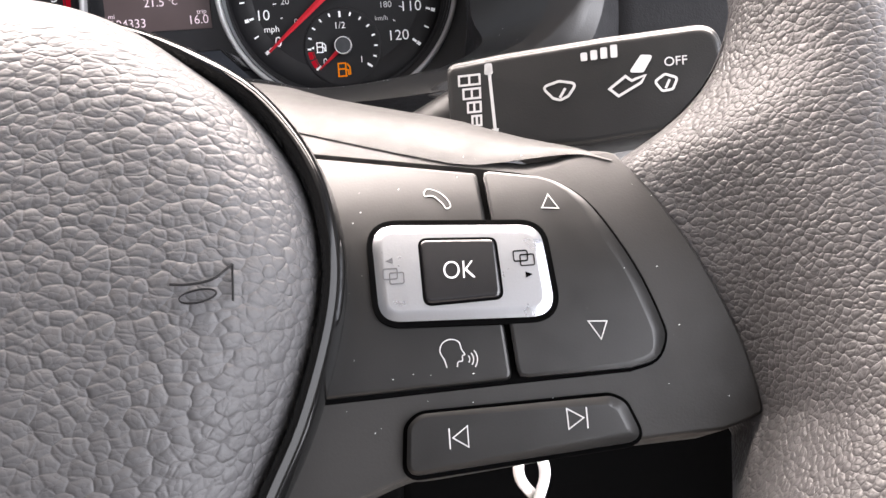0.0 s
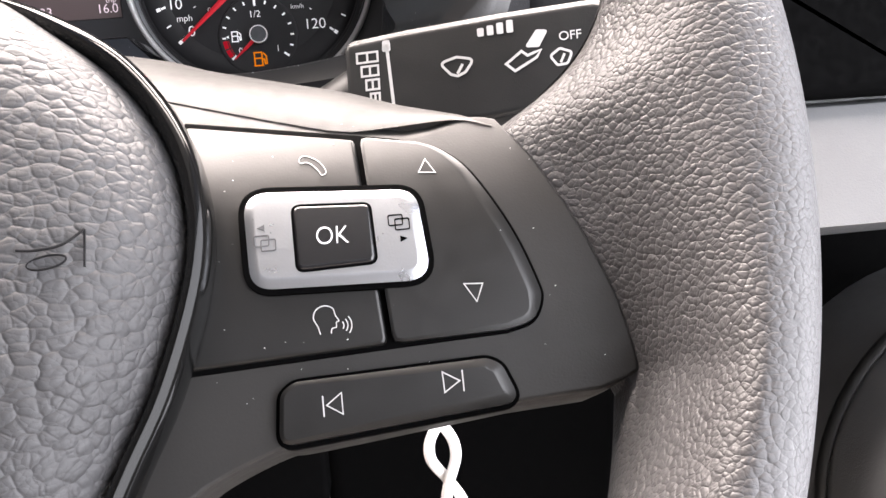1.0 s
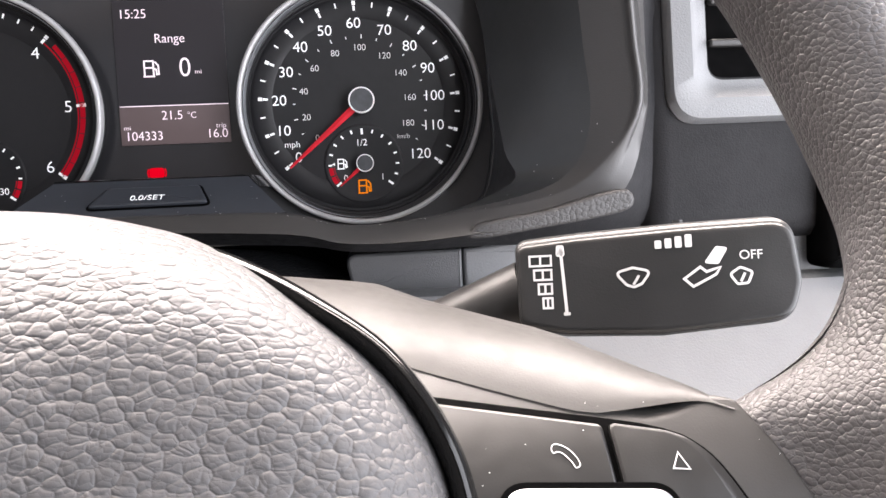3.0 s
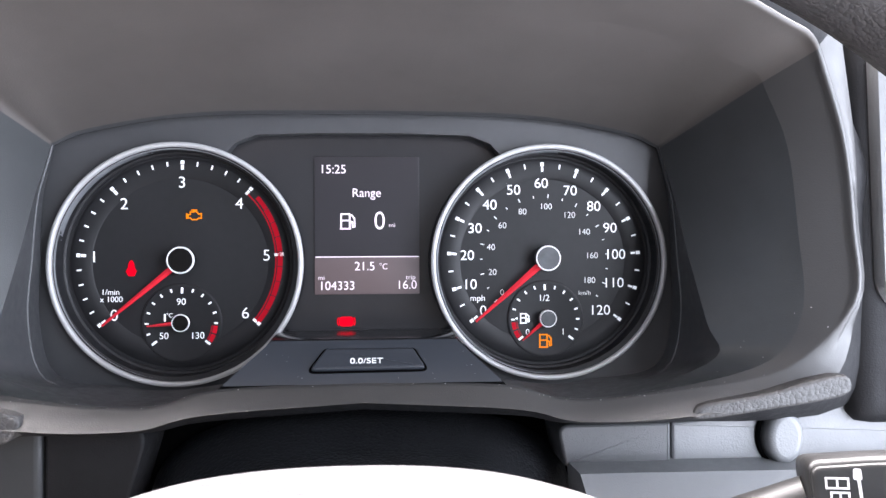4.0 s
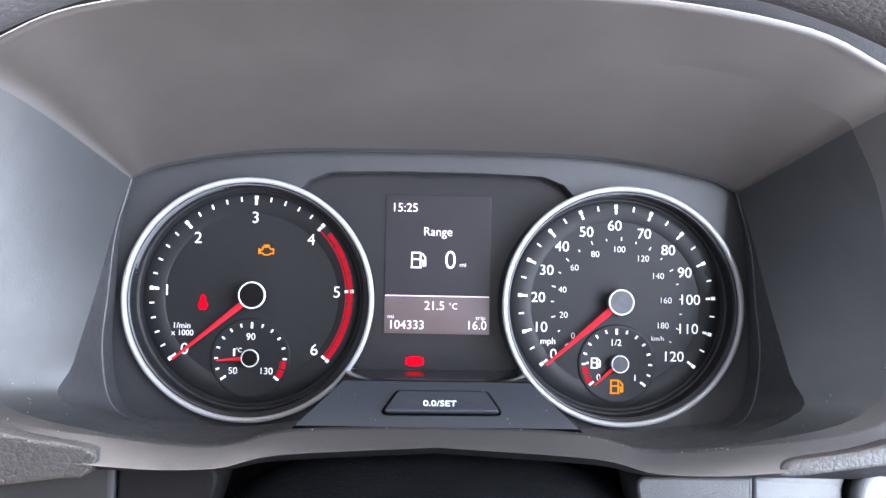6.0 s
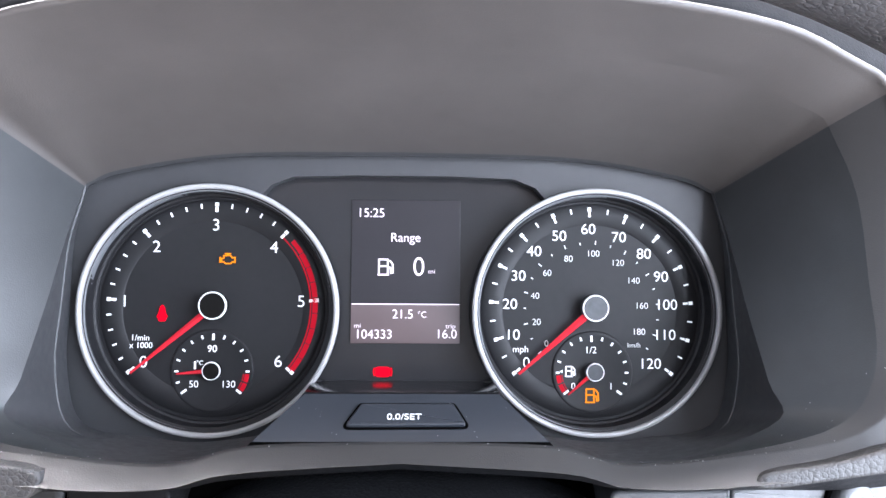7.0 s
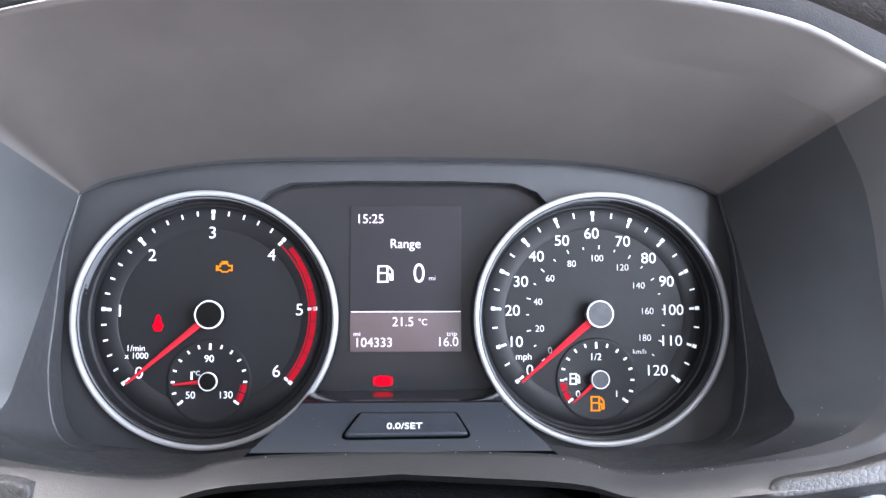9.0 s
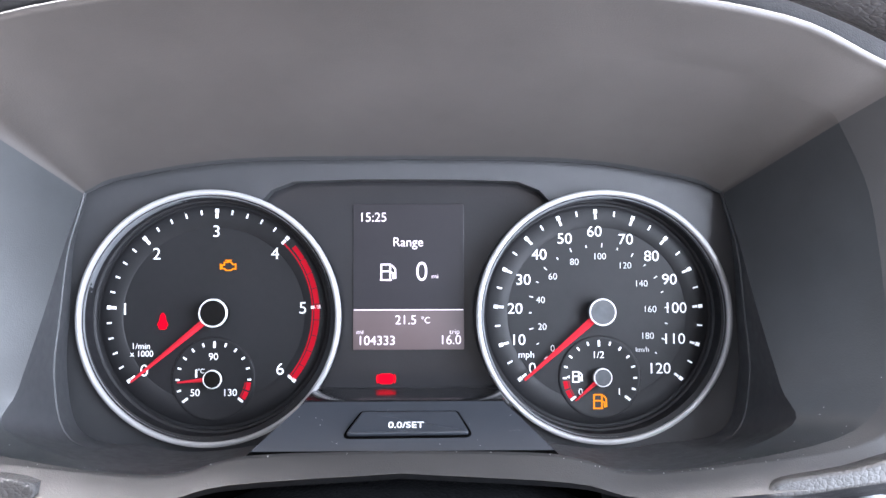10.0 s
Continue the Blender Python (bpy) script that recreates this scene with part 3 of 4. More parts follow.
for n, k in ((2.0, 1.0), (8.8, 1.0), (10.2, 0.95), (11.0, 0.8), (11.5, 0.4), (11.6, 0.05)):
    dome.append([(36.5 + 8.5 * k * math.cos(q), -n, -22.5 + 8.0 * k * math.sin(q)) for q in (2 * math.pi * j / 48 for j in range(48))])
part("dome", loft(dome, caps=True), LIGHT_GREY, speaker)
part("surround_ring", sweep([(36.5 + 8.75 * math.cos(q), -7.4, -22.5 + 8.25 * math.sin(q)) for q in (2 * math.pi * k / 64 for k in range(64))], 0.2, 0.3, True, 12, up=(0, 1, 0)), STALK, speaker, "black surround ring")

# ---- instrument cluster ----
cluster = thing("instrument_cluster", (0, 0, -5), "lit van instrument cluster with two round gauges and a display", "instrument cluster")
CX, CZ, SQ = 7.66, -0.18, 0.975
SWING = 42.9


def dial_point(cx, cz, q, r):
    """A place on a printed scale; the scales lean a little towards each other at the top."""
    return cx + r * math.sin(q) - math.copysign(0.02, cx) * r * math.cos(q), cz + r * math.cos(q)


hole_r = 4.78
left_arc = arc(-CX, CZ, hole_r, 68, 323, 60, SQ)
right_arc = [(-x, z) for x, z in reversed(left_arc)]
hole = left_arc + [(-3.2, -3.06), (3.2, -3.06)] + right_arc + [(5.3, 4.78), (4.42, 5.12), (2.0, 5.2), (-2.0, 5.2), (-4.42, 5.12), (-5.3, 4.78)]
edge = [(x * 1.025, 0.3 + (z - 0.3) * 1.035) for x, y, z in loops[0]]


def holed(outline, opening, n0, n1):
    bm = bmesh.new()
    for pts in (outline, opening):
        vs = [bm.verts.new((x, z, n1)) for x, z in pts]
        for i in range(len(vs)):
            bm.edges.new((vs[i], vs[(i + 1) % len(vs)]))
    bmesh.ops.triangle_fill(bm, use_beauty=True, use_dissolve=False, edges=bm.edges[:])
    vs = [[bm.verts.new((x, z, n)) for x, z in opening] for n in (n1, n1 - 0.06, n0)]
    for a, b in zip(vs, vs[1:]):
        for i in range(len(a)):
            bm.faces.new((a[i], a[(i + 1) % len(a)], b[(i + 1) % len(a)], b[i]))
    return bm


part("bezel", holed(edge, hole, -0.05, 0.6), BEZEL, cluster, "dark plastic bezel", FACE, angle=30)
part("back_panel", plate(edge, -0.4, -0.06, 0.02), PANEL, cluster, "glossy dark centre panel", FACE)
# ledge and sloped console below the display
def across(rows):
    """A band that runs across the console: rows of (depth, height, half width)."""
    return [[(-w - 0.05, y, z), (w + 0.12, y, z), (w + 0.5, y, z - 0.45), (-w - 0.4, y, z - 0.45)] for y, z, w in rows]


part("ledge", loft(across(((0.0, -3.06, 3.5), (-2.0, -3.02, 3.45), (-4.05, -2.985, 3.36), (-4.14, -3.01, 3.34), (-4.18, -3.055, 3.34))), caps=True), LEDGE, cluster, "glossy black ledge below the display", angle=20)
part("console", loft(across(((-4.18, -3.06, 3.36), (-4.22, -3.09, 3.38), (-5.93, -4.35, 4.78), (-5.97, -4.40, 4.8))), caps=True), CONSOLE, cluster, "sloped blue-grey console below the display", angle=20)
part("console_seam", loft(across(((-5.97, -4.41, 4.86), (-6.12, -4.50, 4.95))), caps=True), GAP, cluster, "dark seam under the console", angle=20)
sl = Vector((0, -1.75, -1.29)).normalized()
up = -sl
out = Vector((1, 0, 0)).cross(up)
SLOPE = Matrix(((1, 0, 0, 0), (0, up.y, out.y, -4.2), (0, up.z, out.z, -3.07), (0, 0, 0, 1)))
trap = [(-1.44, -0.45), (1.89, -0.45), (2.40, -1.68), (-2.06, -1.72)]
part("button_gap", plate(rounded(trap, [0.2, 0.2, 0.25, 0.25]), -0.02, 0.02, 0.01), GAP, cluster, "black gap round the button", SLOPE)
setb = part("reset_button", plate(inset(rounded(trap, [0.2, 0.2, 0.25, 0.25]), 0.105), 0.0, 0.13, 0.07, 4), CONSOLE, cluster, "dark trip reset button", SLOPE)
part("button_lettering", glyphs("0.0/SET", 0.27, 0.12, -1.22, 0.131, wide=1.0, weight=-0.004), LIT, setb, "white lettering", SLOPE)


def needle(cx, cz, q, length, tail, w0, w1, n, name, parent):
    """A ridged pointer on its hub at angle q."""
    d, s = Vector((math.sin(q), math.cos(q))), Vector((math.cos(q), -math.sin(q)))
    c = Vector((cx, cz))
    a, b = c + d * tail, c + d * length
    bm = bmesh.new()
    ridge = [bm.verts.new((*a, n + 0.10)), bm.verts.new((*b, n + 0.05))]
    left = [bm.verts.new((*(a + s * w0), n)), bm.verts.new((*(b + s * w1), n))]
    right = [bm.verts.new((*(a - s * w0), n)), bm.verts.new((*(b - s * w1), n))]
    bm.faces.new((left[0], left[1], ridge[1], ridge[0]))
    bm.faces.new((ridge[0], ridge[1], right[1], right[0]))
    bm.faces.new((right[0], right[1], left[1], left[0]))
    bm.faces.new((left[0], ridge[0], right[0]))
    bm.faces.new((left[1], right[1], ridge[1]))
    return part(name, bm, RED, parent, "red needle", FACE, smooth=False)


def tick(cx, cz, q, r0, r1, w):
    side = Vector((math.cos(q), -math.sin(q))) * w
    a, b = Vector(dial_point(cx, cz, q, r0)), Vector(dial_point(cx, cz, q, r1))
    return [tuple(a + side), tuple(a - side), tuple(b - side), tuple(b + side)]


HUB_GREY = material("grey_hub_cap", (0.045, 0.049, 0.054), 0.36, bump=0.3, bump_scale=3500, vary=0.2, vary_scale=400)


def hub(cx, cz, r, n0, n1, parent, face_mat):
    h = part("hub", disc(cx, cz, r, n0, n1, 0.06, 48), face_mat, parent, "dark round needle hub", FACE)
    part("hub_ring", lathe(cx, cz, [(r * 0.90, n1 - 0.05), (r * 0.91, n1 + 0.01), (r * 1.0, n1 + 0.01), (r * 1.02, n1 - 0.04), (r * 1.02, n1 - 0.1), (r * 0.92, n1 - 0.1)], 64), PRINT, h, "bright ring", FACE)


def gauge(s, name, label):
    cx = s * CX
    g = thing(name, (cx, 0, CZ), label, "gauge", "gauges of the cluster")
    part("dial_face", disc(cx, CZ, 4.84, -0.05, -0.03, 0.005, 96, SQ), DIAL, g, "", FACE)
    part("scale_step", lathe(cx, CZ + 0.02, [(3.60, -0.03), (3.64, 0.0), (4.42, 0.02), (4.50, -0.03)], 120, SQ), DIAL, g, "", FACE)
    part("inner_step", lathe(cx, CZ, [(4.60, -0.04), (4.62, 0.08), (4.66, 0.12), (4.84, 0.14), (4.86, -0.04)], 120, SQ), DIAL, g, "", FACE)
    part("housing", lathe(cx, CZ, [(4.72, -0.04), (4.74, 0.85), (4.96, 0.95), (4.98, -0.04)], 120, SQ), DIAL, g, "", FACE)
    rx, ro, sq = (-7.62, 5.1, 0.975) if s < 0 else (7.755, 5.02, 0.988)
    prof = [(ro - 0.21 + 0.105 * (1 - math.cos(q)), 1.02 + 0.08 * math.sin(q)) for q in (math.pi * k / 10 for k in range(11))]
    part("bezel_ring", lathe(rx, CZ - 0.04, [(ro - 0.21, 0.75)] + prof + [(ro, 0.7)], 160, sq), CHROME, g, "satin chrome ring", FACE)
    part("inner_ring", lathe(rx, CZ - 0.04, [(ro - 0.32, 0.5), (ro - 0.31, 0.86), (ro - 0.29, 0.90), (ro - 0.25, 0.88), (ro - 0.24, 0.5)], 160, sq), GUNMETAL, g, "dark satin inner ring", FACE)
    return g, cx


def sub_dial(cx, hub_x, parent, red_at, needle_deg, name):
    cz = -2.69
    d = part(name, lathe(cx, cz, [(0.0, 0.028), (1.52, 0.028), (1.60, 0.045), (1.64, 0.03), (1.67, -0.03), (0.0, -0.03)], 72), DIAL, parent, "small round sub-dial", FACE)
    for k in range(15):
        a = -127 + 18.14 * k
        if red_at - 3 < a < red_at + 34 and k not in (0, 14):
            continue
        big = k in (0, 7, 14)
        part("tick_mark", solid([tick(cx, cz, radians(a), 1.24 if big else 1.34, 1.49, 0.045 if big else 0.035)], 0.03), LIT, d, "", FACE, False)
    for k in range(2):
        a0, a1 = red_at + 15.5 * k + 1.0, red_at + 15.5 * k + 14.0
        edge_q = [radians(a0 + (a1 - a0) * i / 5) for i in range(6)]
        for r0, r1 in ((1.24, 1.27), (1.31, 1.49)):
            block = [(cx + r1 * math.sin(q), cz + r1 * math.cos(q)) for q in edge_q] + [(cx + r0 * math.sin(q), cz + r0 * math.cos(q)) for q in reversed(edge_q)]
            part("red_block", solid([block], 0.03), RED_ZONE, d, "", FACE, False)
    needle(hub_x, -2.66, radians(needle_deg), 1.42, 0.3, 0.085, 0.03, 0.20, "needle", d)
    hub(hub_x, -2.66, 0.36, 0.05, 0.42, d, HUB_GREY if cx > 0 else GLOSS)
    return d


# rev counter
tach, cx = gauge(-1, "rev_counter", "rev counter with white figures and a red zone")
major, minor = [], []
for k in range(31):
    v = k / 5
    q = radians((v - 3) * SWING)
    if k % 5 == 0:
        major.append(tick(cx, CZ + 0.04, q, 3.86, 4.06, 0.055))
        major.append(tick(cx, CZ + 0.04, q, 4.09, 4.24, 0.075))
    elif v < 4:
        minor.append(tick(cx, CZ + 0.04, q, 4.03, 4.22, 0.032))
for p in major + minor:
    part("tick_mark", solid([p], 0.022), LIT, tach, "", FACE, False)
for k in range(9):
    ends = [radians((4.14 + 0.2067 * k + 0.1967 * i / 4 - 3) * SWING) for i in range(5)]
    r0, r1 = (4.02 if k == 0 else 3.99), 4.20
    block = [dial_point(cx, CZ + 0.04, q, r1) for q in ends] + [dial_point(cx, CZ + 0.04, q, r0) for q in reversed(ends)]
    part("red_block", solid([block], 0.022), RED_ZONE, tach, "", FACE, False)
redline = [dial_point(cx, CZ + 0.04, radians((v - 3) * SWING), 3.92) for v in np.linspace(4.02, 6, 30)]
part("red_line", strokes([redline], 0.05, 0.021), RED_ZONE, tach, "thin red line", FACE)
for v, (x, z) in enumerate(((-10.38, -2.33), (-11.18, 0.10), (-9.96, 2.30), (-7.60, 3.20), (-5.25, 2.31), (-4.13, 0.13), (-5.02, -2.29))):
    part("figure", glyphs(str(v), 0.46, x, z, 0.0, wide=1.04, weight=-0.006), LIT, tach, "white figure %d" % v, FACE)
part("unit_lettering", merged(glyphs("1/min", 0.23, -10.53, -1.37, 0.0, weight=-0.006), glyphs("x 1000", 0.23, -10.49, -1.67, 0.0, weight=-0.006)), LIT, tach, "white unit lettering", FACE)
needle(-7.56, -0.08, radians(-129.6), 4.18, 0.5, 0.13, 0.045, 0.35, "needle", tach)
hub(-7.55, -0.06, 0.55, 0.1, 0.62, tach, GLOSS)
temp = sub_dial(-7.64, -7.60, tach, 94, -95.5, "temperature_dial")
part("figure", glyphs("90", 0.27, -7.65, -1.79, 0.03, weight=-0.008), LIT, temp, "", FACE)
part("figure", glyphs("50", 0.27, -8.36, -3.21, 0.03, weight=-0.008), LIT, temp, "", FACE)
part("figure", glyphs("130", 0.27, -6.99, -3.21, 0.03, weight=-0.008), LIT, temp, "", FACE)
part("thermometer_icon", merged(solid([rounded([(-8.36, -2.62), (-8.28, -2.62), (-8.28, -2.30), (-8.36, -2.30)], 0.03)], 0.03), glyphs("°C", 0.17, -8.13, -2.36, 0.03)), LIT, temp, "", FACE)

# warning lamps of the rev counter
ex, ez = -7.1, 1.82
eng = [(ex - 0.26, ez + 0.02), (ex - 0.17, ez + 0.02), (ex - 0.17, ez + 0.13), (ex - 0.03, ez + 0.13), (ex - 0.03, ez + 0.17), (ex + 0.10, ez + 0.13), (ex + 0.17, ez + 0.04),
       (ex + 0.28, ez + 0.06), (ex + 0.28, ez - 0.14), (ex + 0.18, ez - 0.12), (ex + 0.10, ez - 0.19), (ex - 0.10, ez - 0.19), (ex - 0.17, ez - 0.12), (ex - 0.26, ez - 0.12), (ex - 0.26, ez + 0.02)]
part("engine_lamp", strokes([eng, [(ex - 0.13, ez + 0.21), (ex + 0.12, ez + 0.21)], [(ex - 0.32, ez + 0.08), (ex - 0.32, ez - 0.16)]], 0.05, 0.0), AMBER_LAMP, tach, "lit amber engine lamp", FACE)
bx, bz = -9.68, -0.38
bell = spline([(bx, bz + 0.33), (bx + 0.10, bz + 0.22), (bx + 0.14, bz + 0.02), (bx + 0.22, bz - 0.14), (bx + 0.18, bz - 0.20), (bx + 0.13, bz - 0.32), (bx, bz - 0.34),
               (bx - 0.13, bz - 0.32), (bx - 0.18, bz - 0.20), (bx - 0.22, bz - 0.14), (bx - 0.14, bz + 0.02), (bx - 0.10, bz + 0.22)], True, 3)
part("seatbelt_lamp", solid([bell], 0.0), RED_LAMP, tach, "lit red belt lamp", FACE)

# speedometer
speedo, cx = gauge(1, "speedometer", "speedometer with white mph and km/h figures")
polys = []
for k in range(25):
    v = 5 * k
    q = radians((v - 60) / 20 * SWING)
    if k % 2 == 0:
        polys.append(tick(7.715, CZ + 0.03, q, 3.82, 4.02, 0.045))
        polys.append(tick(7.715, CZ + 0.03, q, 4.05, 4.22, 0.07))
    else:
        polys.append(tick(7.715, CZ + 0.03, q, 3.99, 4.20, 0.03))
for p in polys:
    part("tick_mark", solid([p], 0.022), LIT, speedo, "", FACE, False)
FIGURES = ((5.04, -2.30), (4.47, -1.17), (4.36, 0.08), (4.70, 1.24), (5.35, 2.25), (6.38, 2.89), (7.59, 3.18), (8.86, 2.86), (9.90, 2.18), (10.61, 1.24), (10.83, 0.09), (10.75, -1.15), (10.14, -2.33))
for k, (x, z) in enumerate(FIGURES):
    part("figure", glyphs(str(10 * k), 0.42, x, z, 0.0, wide=1.03, weight=-0.006), LIT, speedo, "white figure %d" % (10 * k), FACE)
polys = []
for v in range(0, 200, 10):
    q = radians((v / 1.609 - 60) / 20 * SWING)
    polys.append(tick(7.72, CZ + 0.02, q, 2.70, 2.80 if v % 20 else 2.86, 0.02))
for p in polys:
    part("small_tick_mark", solid([p], 0.0), PRINT, speedo, "", FACE, False)
SMALL = ((5.86, -1.52), (5.45, -0.65), (5.39, 0.42), (5.89, 1.36), (6.77, 1.95), (7.79, 2.17), (8.81, 1.80), (9.46, 1.07), (9.80, 0.04), (9.68, -1.03))
for k, (x, z) in enumerate(SMALL):
    part("small_figure", glyphs(str(20 * k), 0.255, x, z, 0.0, wide=1.0, weight=-0.012), PRINT, speedo, "small white figure %d" % (20 * k), FACE)
part("unit_lettering", glyphs("mph", 0.26, 4.80, -1.76, 0.0, weight=-0.008), LIT, speedo, "white unit lettering", FACE)
part("small_unit_lettering", glyphs("km/h", 0.19, 9.47, -1.58, 0.0, weight=-0.008), PRINT, speedo, "small white unit lettering", FACE)
needle(7.78, -0.08, radians(-130.7), 4.09, 0.5, 0.15, 0.05, 0.35, "needle", speedo)
hub(7.77, -0.07, 0.53, 0.1, 0.62, speedo, HUB_GREY)
fuel = sub_dial(7.74, 7.79, speedo, -125, -131, "fuel_dial")
part("figure", glyphs("1/2", 0.27, 7.68, -1.78, 0.03, weight=-0.008), LIT, fuel, "", FACE)
part("figure", glyphs("0", 0.26, 6.96, -3.25, 0.03, weight=-0.008), LIT, fuel, "", FACE)
part("figure", glyphs("1", 0.26, 8.51, -3.25, 0.03, weight=-0.008), LIT, fuel, "", FACE)


def pump(x, z, k):
    """Outline of a fuel pump, k high."""
    w = 0.46 * k
    return [[(x - w, z - 0.5 * k), (x - w, z + 0.5 * k), (x + 0.12 * k, z + 0.5 * k), (x + 0.12 * k, z - 0.5 * k), (x - w, z - 0.5 * k)],
            [(x - w, z + 0.06 * k), (x + 0.12 * k, z + 0.06 * k)], [(x - w - 0.08 * k, z - 0.5 * k), (x + 0.2 * k, z - 0.5 * k)],
            [(x + 0.16 * k, z + 0.0 * k), (x + 0.3 * k, z - 0.05 * k), (x + 0.32 * k, z - 0.38 * k), (x + 0.46 * k, z - 0.36 * k), (x + 0.44 * k, z + 0.2 * k), (x + 0.22 * k, z + 0.46 * k)]]


part("pump_icon", merged(strokes(pump(6.84, -2.66, 0.40), 0.045, 0.03), solid([[(6.40, -2.66), (6.52, -2.60), (6.52, -2.72)]], 0.03)), LIT, fuel, "white pump icon", FACE)
part("fuel_lamp", strokes(pump(7.74, -3.64, 0.54), 0.055, 0.03), AMBER_LAMP, fuel, "lit amber fuel lamp", FACE)

# display and brake lamp
display = thing("display_screen", (0, -0.1, 1.4), "lit dark display with pale pink figures", "display screen")
part("glass", plate(rounded([(-2.13, -1.56), (2.31, -1.56), (2.31, 4.28), (-2.13, 4.28)], 0.05), -0.06, 0.0, 0.01), SCREEN, display, "", FACE)
# Warm tint and glow also carry light reflected in the lower screen.
part("lower_band", plate([(-2.12, -1.55), (2.30, -1.55), (2.30, 0.0), (-2.12, 0.0)], -0.01, 0.004, 0.001), LOWER_SCREEN, display, "warm lower band, screen glow with reflected light added", FACE)
for s, h, x, z, al, wide in (("15:25", 0.36, -1.91, 3.76, "L", 0.98), ("Range", 0.36, 0.07, 2.76, "C", 0.98), ("0", 0.76, 0.62, 1.58, "C", 0.92), ("mi", 0.17, 1.0, 1.38, "L", 1.2),
                             ("21.5", 0.36, -0.02, -0.36, "C", 0.98), ("°C", 0.25, 0.58, -0.38, "L", 0.95), ("mi", 0.17, -2.0, -0.84, "L", 1.2), ("104333", 0.36, -1.96, -1.18, "L", 0.98), ("trip", 0.19, 1.72, -0.84, "L", 1.05),
                             ("16.0", 0.36, 2.2, -1.16, "R", 0.98)):
    part("lettering", glyphs(s, h, x, z, 0.005, al, wide, weight=-0.008), PIXELS, display, "pale lit lettering", FACE)
part("divider_line", solid([[(-2.09, 0.015), (2.28, 0.015), (2.28, 0.05), (-2.09, 0.05)]], 0.001), PIXELS, display, "", FACE)
part("pump_icon", strokes(pump(-0.72, 1.54, 0.62), 0.06, 0.001), PIXELS, display, "", FACE)
brake = thing("brake_lamp", (-0.8, 0, -2.7), "lit red brake warning lamp on the dark panel", "warning lamp")
part("lens", solid([rounded([(-1.12, -2.92), (-0.50, -2.92), (-0.50, -2.50), (-1.12, -2.50)], 0.16, 5)], -0.05, 0.02), RED_LAMP, brake, "", FACE)
for s in (-1, 1):
    part("bracket", strokes([arc(-0.81, -2.71, 0.37, 90 + s * 90 - 28, 90 + s * 90 + 28, 8)], 0.05, -0.05), RED_LAMP, brake, "", FACE)

# ---- steering wheel ----
wheel = thing("steering_wheel", (0, -20, -10), "dark grey leather steering wheel with black control spokes", "steering wheel")
RC, HW, TH = 17.45, 1.1, 1.45
SPOKE_EDGE = ([-18.3, -14.4, -10.2, -5.6, -3.1], [16.44, 15.9, 15.2, 14.5, 14.0])
EDGE_FIT = np.polyfit(*SPOKE_EDGE, 2)
MERGE = ([-34, -28, -24, -21, -19.2, -3.4, -2.6, -1.8, -0.6, 1.4, 4.5, 8], [0, 0.25, 0.55, 0.85, 1, 1, 0.86, 0.66, 0.45, 0.24, 0.08, 0])
fine_degs = [k * 0.4 for k in range(-100, 30)]
coarse = [float(k) for k in range(-180, 180, 3) if not -40.2 < (k if abs(k) <= 90 else (180 - k if k > 0 else -180 - k)) < 11.9]
degs = sorted(coarse + fine_degs + [180 - k if k > 0 else -180 - k for k in fine_degs])
rows = []
for d in degs:
    a = d if abs(d) <= 90 else (180 - d if d > 0 else -180 - d)
    w = sum(float(np.interp(a + o, *MERGE)) for o in (-0.5, 0, 0.5)) / 3
    rb = min(16.44, max(14.0, float(np.polyval(EDGE_FIT, a))))
    v = rb * math.sin(radians(a)) + 2.8
    ext = float(np.interp(a, [-19.2, -17], [0.06, 0.6]))
    base = -0.96 + 0.2 - (0.09 if v > 0 else 0.04) * v * v - 0.12 * max(0, a + 4)
    t = radians(d)
    high = max(0.0, math.sin(t))
    hw, th = HW + 0.6 * high ** 2, TH - 0.13 * high ** 2
    sec = []
    for k in range(21):
        q = math.pi / 2 - math.pi * k / 20
        sec.append((RC + hw * math.cos(q) ** 0.9, th * math.copysign(abs(math.sin(q)) ** 0.9, math.sin(q))))
    for k in range(1, 12):
        q = -math.pi / 2 - math.radians(86) * k / 11
        u = k / 11
        r1, n1 = RC - hw * abs(math.cos(q)) ** 0.9, -th * abs(math.sin(q)) ** 0.9
        r2, n2 = RC - (RC - rb + ext) * u, -th - 0.7 * u
        sec.append((r1 * (1 - w) + r2 * w, n1 * (1 - w) + n2 * w))
    for k in range(28):
        u = 1 - k / 28
        q = math.pi / 2 + math.radians(94) * u
        r1, n1 = RC - hw * abs(math.cos(q)) ** 0.9, th * math.copysign(abs(math.sin(q)) ** 0.9, math.sin(q))
        g = 1 - (1 - u) ** 1.2
        r2 = RC - (RC - rb + ext) * g
        x = (RC - r2) / (RC - rb)
        n2 = base + (th - base) * math.cos(math.pi / 2 * min(x, 1)) ** 1.35
        n2 -= 1.1 * max(0, x - 1) * (RC - rb)
        sec.append((r1 * (1 - w) + r2 * w, n1 * (1 - w) + n2 * w))
    rows.append((t, high, np.array(sec), a))
for k in range(14):
    soft = [(rows[i - 1][2] + 2 * rows[i][2] + rows[(i + 1) % len(rows)][2]) / 4 if -17.5 < rows[i][3] < 12 or -40 < rows[i][3] < -19.6 else rows[i][2] for i in range(len(rows))]
    rows = [(r[0], r[1], q, r[3]) for r, q in zip(rows, soft)]
rows = [[(r * math.cos(t), r * math.sin(t) * (1 - 0.094 * high - 0.03 * high ** 2 + 0.069 * math.sin(2 * t) ** 2 * (high > 0)), n + 2.74 * high ** 2.13) for r, n in sec] for t, high, sec, a in rows]
